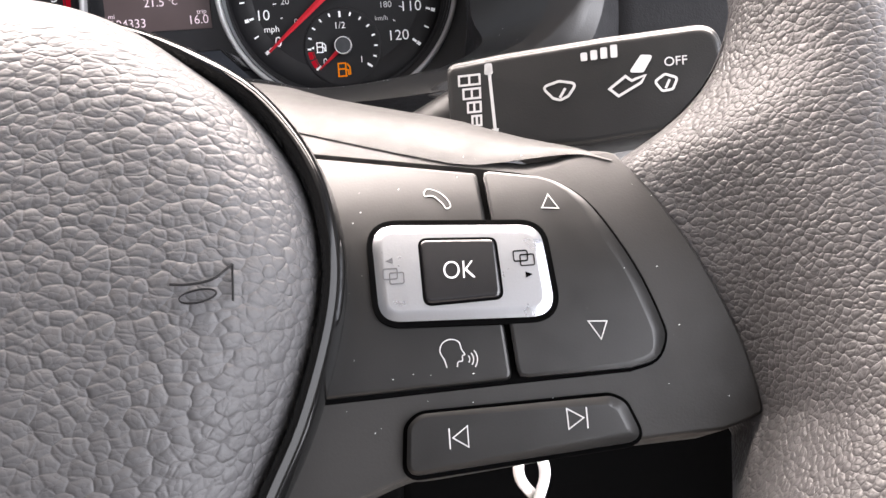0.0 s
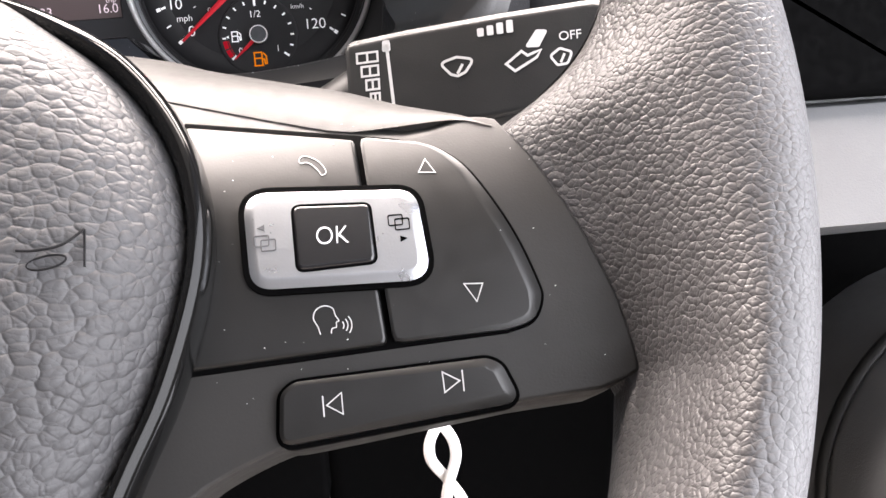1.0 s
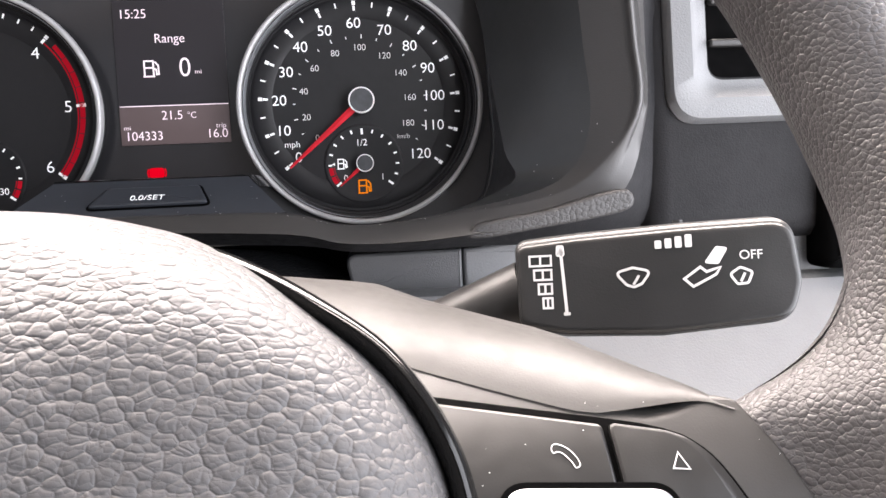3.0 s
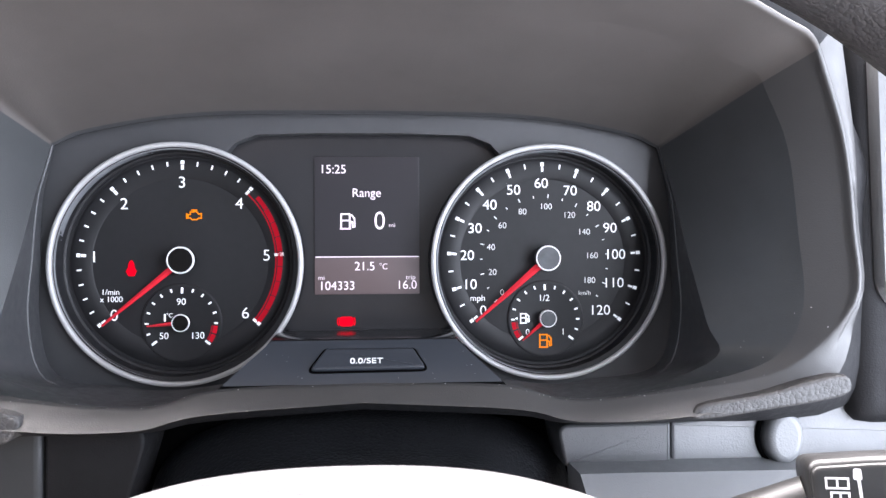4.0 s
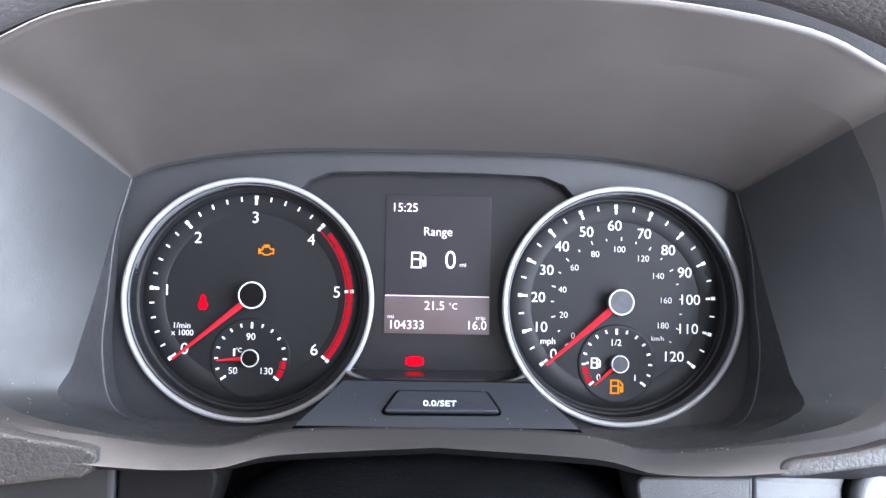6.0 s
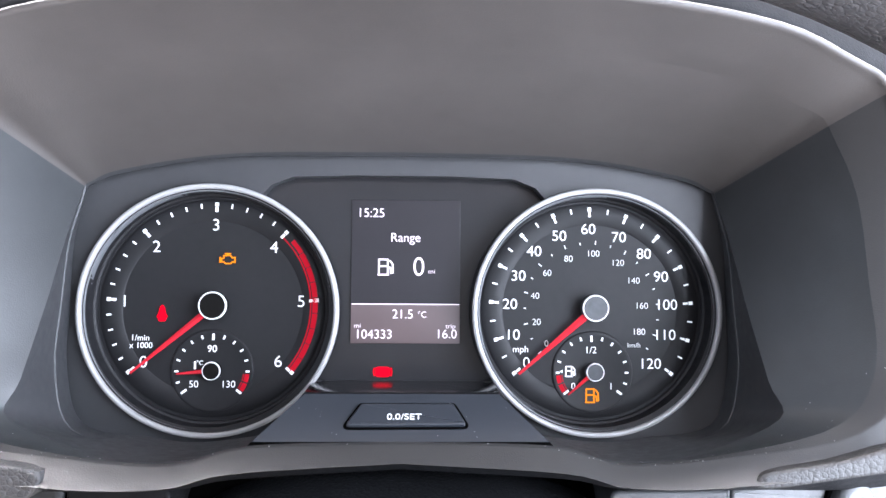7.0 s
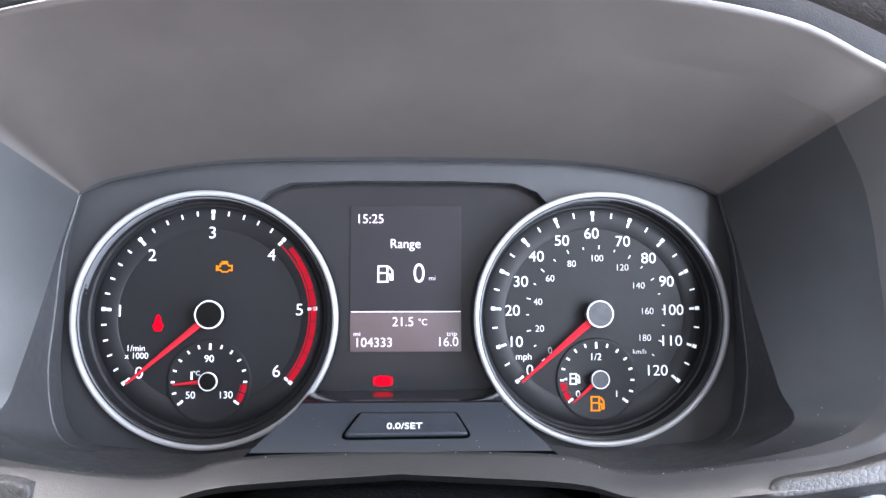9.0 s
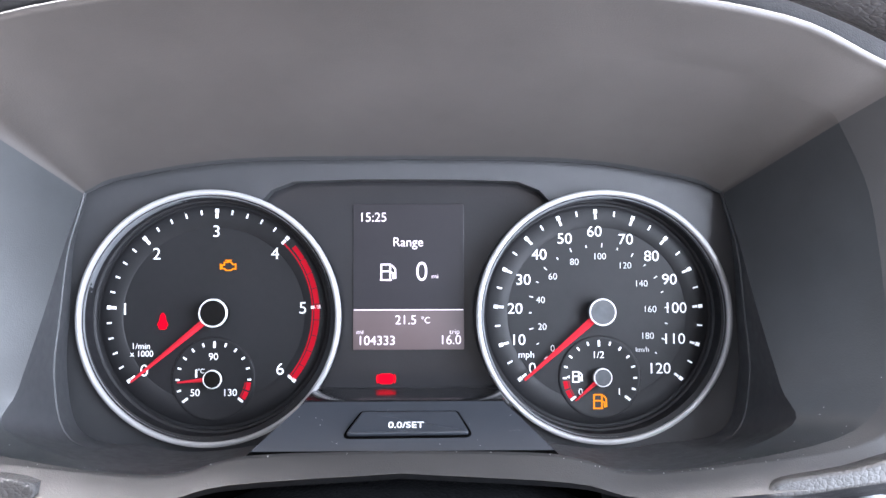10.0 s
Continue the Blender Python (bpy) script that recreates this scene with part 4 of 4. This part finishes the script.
rows.append(rows[0])
rim = loft(rows)
bmesh.ops.remove_doubles(rim, verts=rim.verts, dist=1e-4)
part("rim", rim, LEATHER_RIM, wheel, "grained grey leather rim", WHEEL, angle=80)

# airbag cover and its black trim
half = [(0, 3.8), (1.4, 3.76), (2.7, 3.62), (3.8, 3.36), (4.9, 2.95), (6.0, 2.2), (7.15, 1.12), (8.0, 0.3), (8.58, -0.5), (8.95, -1.3), (9.12, -2.1), (9.14, -2.9), (8.98, -3.8), (8.62, -4.95), (8.2, -5.85), (7.7, -6.9), (6.8, -8.4), (5.3, -9.8), (3.0, -10.7), (0, -11.0)]
rim2 = half + [(-x, v) for x, v in half[-2:0:-1]]
ringc = spline(rim2, True, 4)
cen = np.array((0.0, -3.0))


def roll_back(v):
    f = max(0.0, min(1.0, (v - 0.3) / 3.6))
    return f * f * (3 - 2 * f)


rows = []
for rho in (1.0, 0.992, 0.98, 0.96, 0.93, 0.89, 0.84, 0.78, 0.70, 0.6, 0.48, 0.35, 0.2, 0.08, 0.01):
    row = []
    for x, v in ringc:
        k = roll_back(v)
        e = -0.55 - 0.9 * k
        low_v = cen[1] + (v - cen[1]) * rho
        n = e + (1.2 - e) * (1 - rho ** (13 - 9 * k)) ** 0.75 - 0.02 * max(0.0, -2.0 - low_v) ** 2 * (1 - rho ** 8)
        row.append((cen[0] + (x - cen[0]) * rho * 0.985, cen[1] + (v - cen[1]) * rho * 0.985, n))
    rows.append(row)
pad = loft(rows)
pad.faces.new([v for v in pad.verts][-len(ringc):])
cover = part("airbag_cover", pad, LEATHER_PAD, wheel, "grained grey airbag cover", WHEEL, angle=80)
trim = [(x * (1.0 - 0.045 * roll_back(v)), -3 + (v + 3) * (1.0 - 0.06 * roll_back(v)), -0.30 - 1.3 * roll_back(v)) for x, v in ringc]
part("airbag_trim", sweep(trim, 0.20, 0.44, True, 16), GLOSS, wheel, "glossy black trim line", WHEEL)
part("hub_body", loft([[(x * k, -3 + (v + 3) * (k - 0.06 * roll_back(v)), n - 0.9 * roll_back(v)) for x, v in ringc] for k, n in ((0.99, -0.6), (0.97, -1.6), (0.8, -3.2), (0.5, -3.8))], caps=True), SPOKE, wheel, "", WHEEL)
# embossed horn mark
hx, hv, hn = 7.53, -3.12, 1.09
leaf = [(hx - 0.08 + 0.25 * math.cos(q), hv - 0.14 + 0.09 * math.sin(q) + 0.03 * math.cos(q), hn - 0.02) for q in (2 * math.pi * k / 24 for k in range(24))]
part("horn_mark", merged(sweep(spline([(hx - 0.44, hv + 0.03, hn + 0.06), (hx - 0.2, hv + 0.02, hn + 0.03), (hx + 0.12, hv + 0.08, hn), (hx + 0.37, hv + 0.30, hn - 0.08)], step=6), 0.02, 0.022, seg=6),
                         sweep([(hx + 0.37, hv + 0.30, hn - 0.09), (hx + 0.38, hv - 0.22, hn - 0.09)], 0.018, 0.022, seg=6),
                         sweep(leaf, 0.015, 0.02, True, 6)), BLACK_DASH, cover, "dark embossed horn mark", WHEEL)


def crown(bm):
    """Bends a spoke piece to the gentle crown of the control spoke."""
    for k in range(24):
        bmesh.ops.bisect_plane(bm, geom=bm.verts[:] + bm.edges[:] + bm.faces[:], plane_co=(0, -6.6 + 0.36 * k, 0), plane_no=(0, 1, 0))
    bmesh.ops.remove_doubles(bm, verts=bm.verts, dist=0.004)
    bmesh.ops.triangulate(bm, faces=[f for f in bm.faces if len(f.verts) > 4])
    bmesh.ops.recalc_face_normals(bm, faces=bm.faces)
    bm.normal_update()
    lay = bm.loops.layers.float_vector.new("bent")
    for f in bm.faces:
        if abs(f.normal.z) > 0.985:
            for l in f.loops:
                d = max(-3.3, min(3.3, l.vert.co.y + 2.8))
                l[lay] = Vector((0, 2 * (0.125 if d > 0 else 0.04) * d, 1)).normalized() * (1 if f.normal.z > 0 else -1)
    for v in bm.verts:
        d = max(-3.3, min(3.3, v.co.y + 2.8))
        lift = 0.2 - (0.09 if d > 0 else 0.04) * d * d
        v.co.z += lift
        v.co.y -= 0.33 * lift
    return bm


def flip(pts, s):
    return [(s * x, v) for x, v in pts]


def spoke(s):
    out = spline([(7.0, 1.75), (8.1, 1.27), (8.94, 0.95), (11.36, 0.18), (13.24, -0.26), (13.98, -0.66)], step=4)
    out += spline([(14.45, -1.42), (15.0, -2.69), (15.43, -3.97), (15.62, -5.05), (15.5, -5.25), (14.98, -5.43)], step=4)
    out += spline([(13.66, -5.49), (10.59, -5.8), (10.02, -5.84), (9.12, -6.19), (8.6, -6.5), (7.0, -7.6)], step=4)
    out = out[::-1] if s > 0 else out
    down = [(x, v - 0.55 * max(0.0, min(1.0, (13.9 - x) / 1.3)) if v > -0.66 else v) for x, v in out]
    roll = [0.07 + 0.36 * max(0.0, min(1.0, (13.9 - x) / 1.3)) if v > -0.66 else 0.07 for x, v in out]
    sp = part("spoke", crown(plate(flip(down, s), -2.4, -0.93, roll, 8)), SPOKE, wheel, "satin black plastic spoke", WHEEL)
    edge = spline([(4.4, 2.45), (5.2, 2.3), (6.0, 2.1), (7.0, 1.75), (8.1, 1.27), (8.94, 0.95), (11.36, 0.18), (13.24, -0.26), (13.98, -0.66)], step=6)
    face_n = lambda v: -0.715 - 0.09 * min(3.3, v + 2.8) ** 2 - 0.6 * max(0.0, v - 0.5)
    arcs = []
    for k, (x, v) in enumerate(edge):
        (x0, v0), (x1, v1) = edge[max(k - 1, 0)], edge[min(k + 1, len(edge) - 1)]
        o = Vector((v0 - v1, x1 - x0)).normalized()
        fade = max(0.0, min(1.0, (14.2 - x) / 2.6))
        rise = 1.45 * max(0.0, min(1.0, (14.6 - x) / 3.4)) * max(0.0, min(1.0, 0.35 + (x - 4.4) / 5.0))
        reach = 0.12 + 0.75 * fade
        a = Vector((x - o.x * reach, v - o.y * reach, face_n(v - o.y * reach)))
        lead = 0.55 * fade
        b = Vector((x + o.x * lead, v + o.y * lead, face_n(v + o.y * lead)))
        c = Vector((x + 0.25 * rise, v + 0.85 * rise, -4.6))
        arcs.append([a * (1 - f) ** 2 + b * 2 * f * (1 - f) + c * f * f for f in (0, 0.06, 0.12, 0.18, 0.25, 0.33, 0.42, 0.52, 0.64, 0.8, 1)])
    back = [[(s * p.x, p.y - 0.33 * (0.2 - 0.09 * min(3.3, p.y + 2.8) ** 2), p.z) for p in row] for row in zip(*arcs)]
    part("spoke_top", loft(back, closed=False), SPOKE, sp, "", WHEEL, angle=80)
    side = spline([(12.55, -1.07), (12.95, -1.25), (13.37, -1.68), (13.88, -2.7), (14.17, -3.6), (14.2, -3.92), (14.02, -4.23), (13.62, -4.35)], step=4)
    rb = [(11.64, -1.02), (11.66, -0.94), (11.74, -0.915)] + side + [(12.02, -4.385), (11.89, -4.36), (11.85, -4.25)]
    area = [(8.7, -0.28), (11.58, -0.80), (12.2, -0.92)] + inset(rb, 0.05)[3:-3] + [(11.8, -4.46), (8.7, -4.58)]
    part("control_well", crown(plate(flip(area, s), -1.0, -0.905, 0.01)), GAP, sp, "", WHEEL)
    lb = rounded([(8.7, -0.385), (11.54, -0.905), (11.775, -4.39), (8.7, -4.50)], 0.12)
    left = part("rocker_button", crown(plate(flip(lb, s), -0.95, -0.83, 0.07, 4)), BUTTON, sp, "black soft-touch button", WHEEL)
    right = part("rocker_button", crown(plate(flip(rb, s), -0.95, -0.78, [0.05 + 0.17 * max(0, min(1, (x - 12.7) / 0.8)) * max(0.25, min(1, (v + 4.5) / 0.6)) for x, v in (rb if area2(flip(rb, s)) > 0 else rb[::-1])], 5, slope=0.45)), BUTTON, sp, "black soft-touch button", WHEEL)
    gap = inset(rounded([(9.68, -1.72), (12.48, -1.91), (12.58, -3.50), (9.76, -3.40)], 0.42, 8), -0.06)
    part("frame_gap", crown(plate(flip(gap, s), -0.95, -0.774, 0.01)), GAP, sp, "", WHEEL)
    fr = rounded([(9.68, -1.72), (12.48, -1.91), (12.58, -3.50), (9.76, -3.40)], 0.42, 8)
    silver = part("key_frame", crown(plate(flip(fr, s), -0.95, -0.705, 0.2, 5, slope=0.45)), SILVER, sp, "satin silver key frame", WHEEL)
    part("key_gap", crown(plate(flip(inset(rounded([(10.47, -2.06), (11.71, -2.13), (11.74, -3.14), (10.50, -3.17)], 0.14), -0.012), s), -0.95, -0.70, 0.01)), GAP, sp, "", WHEEL)
    key = part("ok_key", crown(plate(flip(rounded([(10.49, -2.08), (11.69, -2.15), (11.72, -3.12), (10.52, -3.15)], 0.12), s), -0.95, -0.665, 0.07, 4)), OKKEY, sp, "glossy black key", WHEEL)
    tg = rounded([(10.12, -5.00), (10.32, -4.84), (13.25, -4.77), (13.46, -4.88), (13.70, -5.50), (10.05, -5.80)], [0.25, 0.3, 0.3, 0.3, 0.2, 0.2])
    part("track_gap", crown(plate(flip(inset(tg, -0.07), s), -1.1, -0.90, 0.01)), GAP, sp, "", WHEEL)
    track = part("track_button", crown(plate(flip(tg, s), -1.5, -0.74, [0.07 + 0.12 * max(0, min(1, (x - 12.9) / 0.4)) for x, v in (tg if area2(flip(tg, s)) > 0 else tg[::-1])], 6, slope=0.45)), BUTTON, sp, "black skip rocker", WHEEL)
    return sp, left, right, silver, key, track


spoke(-1)
sp, left_b, right_b, silver, ok_key, track = spoke(1)
NB, NR, NS, NK, NT = -0.829, -0.779, -0.704, -0.664, -0.739
part("lettering", crown(glyphs("OK", 0.29, 11.08, -2.63, NK, wide=0.85, turn=-0.03, weight=-0.016)), PRINT, ok_key, "white lettering", WHEEL)
ph = spline([(10.62, -1.22), (10.68, -1.16), (10.80, -1.19), (10.92, -1.27), (11.02, -1.40), (11.04, -1.50), (10.97, -1.53), (10.93, -1.46), (10.90, -1.42), (10.82, -1.33), (10.76, -1.29), (10.70, -1.28), (10.64, -1.29)], True, 4)
part("phone_icon", crown(strokes([ph + [ph[0]]], 0.016, NB)), ICON, left_b, "white phone icon", WHEEL)
hc = (10.87, -3.90)
head = spline([(-0.09, -0.24), (-0.12, -0.12), (-0.18, 0.02), (-0.13, 0.15), (0.0, 0.2), (0.12, 0.15), (0.155, 0.03), (0.20, -0.05), (0.16, -0.075), (0.155, -0.15), (0.09, -0.165), (0.07, -0.24)], step=4)
part("voice_icon", crown(strokes([[(hc[0] + x, hc[1] + y) for x, y in head]] + [arc(hc[0] + 0.18, hc[1] - 0.13, r, -38, 38, 6) for r in (0.09, 0.15, 0.21)], 0.016, NB)), ICON, left_b, "white voice icon", WHEEL)
part("up_icon", crown(strokes([[(12.53, -1.65), (12.80, -1.68), (12.66, -1.42), (12.53, -1.65)]], 0.017, NR)), ICON, right_b, "white triangle", WHEEL)
part("down_icon", crown(strokes([[(13.02, -3.58), (13.31, -3.60), (13.19, -3.88), (13.02, -3.58)]], 0.018, NR)), ICON, right_b, "white triangle", WHEEL)
part("previous_icon", crown(strokes([[(10.74, -5.10), (10.74, -5.42)], [(11.02, -5.08), (10.79, -5.25), (11.02, -5.41), (11.02, -5.08)]], 0.019, NT)), ICON, track, "white skip back mark", WHEEL)
part("next_icon", crown(strokes([[(12.84, -4.93), (12.84, -5.26)], [(12.54, -4.93), (12.79, -5.09), (12.55, -5.25), (12.54, -4.93)]], 0.019, NT)), ICON, track, "white skip forward mark", WHEEL)
for x, v, tri, mat in ((10.05, -2.65, (10.0, -2.40, -1), PRINT_DARK), (12.12, -2.50, (12.17, -2.78, 1), GAP)):
    a = rounded([(x - 0.16, v - 0.05), (x + 0.06, v - 0.05), (x + 0.06, v + 0.12), (x - 0.16, v + 0.12)], 0.03)
    b = rounded([(x - 0.06, v - 0.13), (x + 0.16, v - 0.13), (x + 0.16, v + 0.05), (x - 0.06, v + 0.05)], 0.03)
    part("menu_icon", crown(merged(strokes([a + [a[0]], b + [b[0]]], 0.018, NS), solid([[(tri[0] - tri[2] * 0.05, tri[1] + 0.05), (tri[0] - tri[2] * 0.05, tri[1] - 0.05), (tri[0] + tri[2] * 0.06, tri[1])]], NS))), mat, silver, "dark menu icon", WHEEL)

# ---- wiper stalk ----
stalk = thing("wiper_stalk", (12, -15, -7), "black wiper stalk with white symbols beside the wheel", "stalk")
ax = Vector((0.966, -0.256, 0.02)).normalized()
upw = Vector((0, 0.22, 0.97))
upw = (upw - ax * upw.dot(ax)).normalized()
outw = ax.cross(upw)
ST = Matrix(((ax.x, upw.x, outw.x, 14.05), (ax.y, upw.y, outw.y, -15.9), (ax.z, upw.z, outw.z, -6.1), (0, 0, 0, 1)))
face_edge = rounded([(-2.74, 0.92), (-2.68, -1.02), (-1.6, -1.24), (0.7, -1.29), (3.62, -1.02), (3.86, -0.2), (3.72, 1.22), (1.1, 1.16), (-1.3, 1.04)], [0.25, 0.3, 0.6, 0.8, 0.6, 0.8, 0.55, 1.0, 0.8], 8)
ring_pts = [(x, y) for x, y in face_edge]
rows = []
for n, d, lift in ((-2.1, 0.5, 0.2), (-1.9, 0.12, 0.22), (-1.5, -0.05, 0.22), (-0.62, -0.07, 0.16), (-0.3, -0.06, 0.10), (-0.16, -0.03, 0.06), (-0.13, 0.03, 0.03)):
    rows.append([(x, y + lift * max(0, min(1, y + 0.4)), n) for x, y in inset(ring_pts, d)])
part("paddle_back", loft(rows, caps=True), STALK, stalk, "black rear shell of the paddle", ST, angle=50)
part("paddle_seam", plate(inset(ring_pts, 0.05), -0.3, -0.09, 0.01), GAP, stalk, "dark seam round the paddle face", ST)
rows = []
for n, d in ((-0.2, 0.02), (-0.10, 0.0), (-0.04, 0.015), (-0.005, 0.07), (0.0, 0.14)):
    rows.append([(x, y, n) for x, y in inset(ring_pts, d)])
face_mesh = loft(rows)
mid = face_mesh.verts.new((0.5, 0, 0.0))
last = [v for v in face_mesh.verts][-len(ring_pts) - 1:-1]
for a, b in zip(last, last[1:] + last[:1]):
    face_mesh.faces.new((a, b, mid))
part("paddle_face", face_mesh, STALK, stalk, "satin black paddle face", ST, angle=50)
part("arm", loft([[(c * 0.62, s * 0.95, 0) for c, s in ((math.cos(2 * math.pi * k / 20), math.sin(2 * math.pi * k / 20)) for k in range(20))],
                  [(c * 0.7, s * 0.9, -1.6) for c, s in ((math.cos(2 * math.pi * k / 20), math.sin(2 * math.pi * k / 20)) for k in range(20))],
                  [(c * 0.85, s * 0.8, -7.5) for c, s in ((math.cos(2 * math.pi * k / 20), math.sin(2 * math.pi * k / 20)) for k in range(20))]], caps=True), STALK, stalk, "black stalk arm", look((11.9, -14.3, -6.6), (4.6, -10.6, -10.0)))
part("thumb_nub", sweep([(1.24, 1.28, -0.9), (1.24, 1.50, -0.9)], 0.13, seg=14, up=(0, 0, 1)), STALK, stalk, "", ST)
nz = 0.002
wp_ = rounded([(-0.38, 0.16), (0.04, 0.27), (0.46, 0.17), (0.24, -0.12), (0.05, -0.20), (-0.12, -0.14)], 0.10)
part("wiper_icon", strokes([wp_ + [wp_[0]], [(0.04, -0.14), (0.18, 0.08)]], 0.06, nz), ICON, stalk, "white wiper symbol", ST)
for k in range(4):
    x0, h = 0.58 + 0.235 * k, 0.10 + 0.018 * k
    part("dash_mark", solid([rounded([(x0, 0.80 + 0.02 * k - h), (x0 + 0.16, 0.80 + 0.02 * k - h), (x0 + 0.16, 0.80 + 0.02 * k + h), (x0, 0.80 + 0.02 * k + h)], 0.04)], nz), ICON, stalk, "", ST)
w2 = [(1.22, -0.05), (1.42, -0.24), (1.95, 0.03), (2.06, 0.20), (1.86, 0.14), (1.74, 0.10), (1.60, 0.22), (1.22, -0.05)]
part("wash_icon", merged(strokes([w2], 0.06, nz), solid([rounded([(1.68, 0.30), (1.98, 0.70), (2.26, 0.66), (2.02, 0.27)], 0.06)], nz)), ICON, stalk, "white wash symbol", ST)
w3 = rounded([(2.26, 0.02), (2.50, 0.18), (2.78, 0.06), (2.66, -0.20), (2.42, -0.22)], 0.08)
part("rear_wiper_icon", strokes([w3 + [w3[0]], [(2.5, -0.16), (2.6, 0.04)]], 0.055, nz), ICON, stalk, "white wiper symbol", ST)
part("lettering", glyphs("OFF", 0.21, 2.76, 0.47, nz, weight=0.0), ICON, stalk, "white lettering", ST)
for k in range(4):
    z0, w = 0.53 - 0.345 * k, 0.52 - 0.10 * k
    part("interval_bar", strokes([[(-1.90 - w, z0 - 0.12), (-1.90 - w, z0 + 0.12), (-1.90, z0 + 0.12), (-1.90, z0 - 0.12), (-1.90 - w, z0 - 0.12)], [(-1.90 - w * 0.5, z0 - 0.1), (-1.90 - w * 0.5, z0 + 0.1)]], 0.05, nz), ICON, stalk, "white interval mark", ST)
part("slider_mark", merged(strokes([[(-1.66, 0.80), (-1.56, -0.82)], [(-1.74, 0.70), (-1.60, 0.70)], [(-1.64, -0.78), (-1.48, -0.78)]], 0.075, nz), solid([rounded([(-1.78, 0.62), (-1.56, 0.62), (-1.58, 0.90), (-1.76, 0.90)], 0.06)], nz)), ICON, stalk, "", ST)

# ---- ignition key with a white cord ----
lock = thing("ignition_lock", (12.5, -11, -15), "dark round ignition lock in the panel", "ignition lock")
LK = look((12.6, -12.6, -14.6), (12.2, -9.5, -15.2))
part("barrel", disc(0, 0, 1.25, -4.0, 0.0, 0.2, 40), MID_GREY, lock, "", LK)
part("slot_plate", disc(0, 0, 0.8, 0.0, 0.08, 0.03, 40), STEEL, lock, "worn steel face", LK)
key = thing("key", (12.8, -14, -15), "black ignition key with a white cord loop", "key")
part("blade", box(-0.12, 0.12, -0.4, 0.4, 0.05, 0.9, 0.04), STEEL, key, "", LK)
part("head", disc(0, 0, 0.8, 0.85, 1.3, 0.15, 32), STALK, key, "black key head", LK @ Matrix.Translation((0, 0, 0)))
strands = []
for s in (1, -1):
    path = spline([(13.0, -14.9, -15.1), (13.0 + s * 0.30, -15.0, -15.6), (13.02 + s * 0.32, -15.05, -16.1), (13.1, -15.0 - s * 0.14, -16.75), (13.25 - s * 0.22, -15.05, -17.4), (13.5 - s * 0.12, -15.0, -18.6), (13.8, -15.0 - s * 0.1, -20.0)], step=6)
    strands.append(sweep(path, 0.15, 0.15, seg=10, up=(0, 1, 0.2)))
part("cord", merged(*strands), WHITE_CORD, key, "white looped plastic cord")

# ---- dust on the dark plastics ----
rng = random.Random(7)
dust = bmesh.new()
for k in range(70):
    x, v = rng.uniform(9.2, 15.2), rng.uniform(-5.6, 0.2)
    if 9.6 < x < 12.7 and -3.6 < v < -1.6 or v < -5.2 or x > 14.2 + 0.25 * (-v - 0.7) or v > 0.6 - 0.32 * (x - 9):
        continue
    r = rng.uniform(0.004, 0.009)
    d = v + 2.8
    n = -0.90 + 0.2 - (0.09 if d > 0 else 0.04) * d * d + (0.12 if 8.7 < x < 14.1 and -4.4 < v < -0.9 else 0.04)
    bmesh.ops.create_icosphere(dust, subdivisions=1, radius=r, matrix=Matrix.Translation((x, v, n)) @ Matrix.Diagonal((rng.uniform(0.6, 2.2), 1, 0.5, 1)))
specks = part("dust", dust, PRINT, None, "", WHEEL)
tagged(specks, "tiny pale dust specks on the black spoke", "dust", kind="stuff")
rng = random.Random(23)
hood_dust = bmesh.new()
for k in range(90):
    i = rng.randrange(len(dusty) - 1)
    j = rng.randrange(len(dusty[0]) // 5, len(dusty[0]) * 4 // 5)
    a, b = Vector(dusty[i][j]), Vector(dusty[i + 1][j + 1])
    bmesh.ops.create_icosphere(hood_dust, subdivisions=1, radius=rng.uniform(0.008, 0.019), matrix=Matrix.Translation(a.lerp(b, rng.random())) @ Matrix.Diagonal((rng.uniform(0.7, 1.8), 1, 0.6, 1)))
for k in range(26):
    g = rng.uniform(0.1, 0.95)
    x = rng.uniform(-1, 1) * (3.4 + 1.3 * g)
    bmesh.ops.create_icosphere(hood_dust, subdivisions=1, radius=rng.uniform(0.006, 0.013), matrix=Matrix.Translation((x, -4.22 - 1.71 * g, -3.09 - 1.26 * g)))
hood_specks = part("dust", hood_dust, PRINT, None)
tagged(hood_specks, "tiny pale dust specks inside the instrument hood", "dust", kind="stuff")
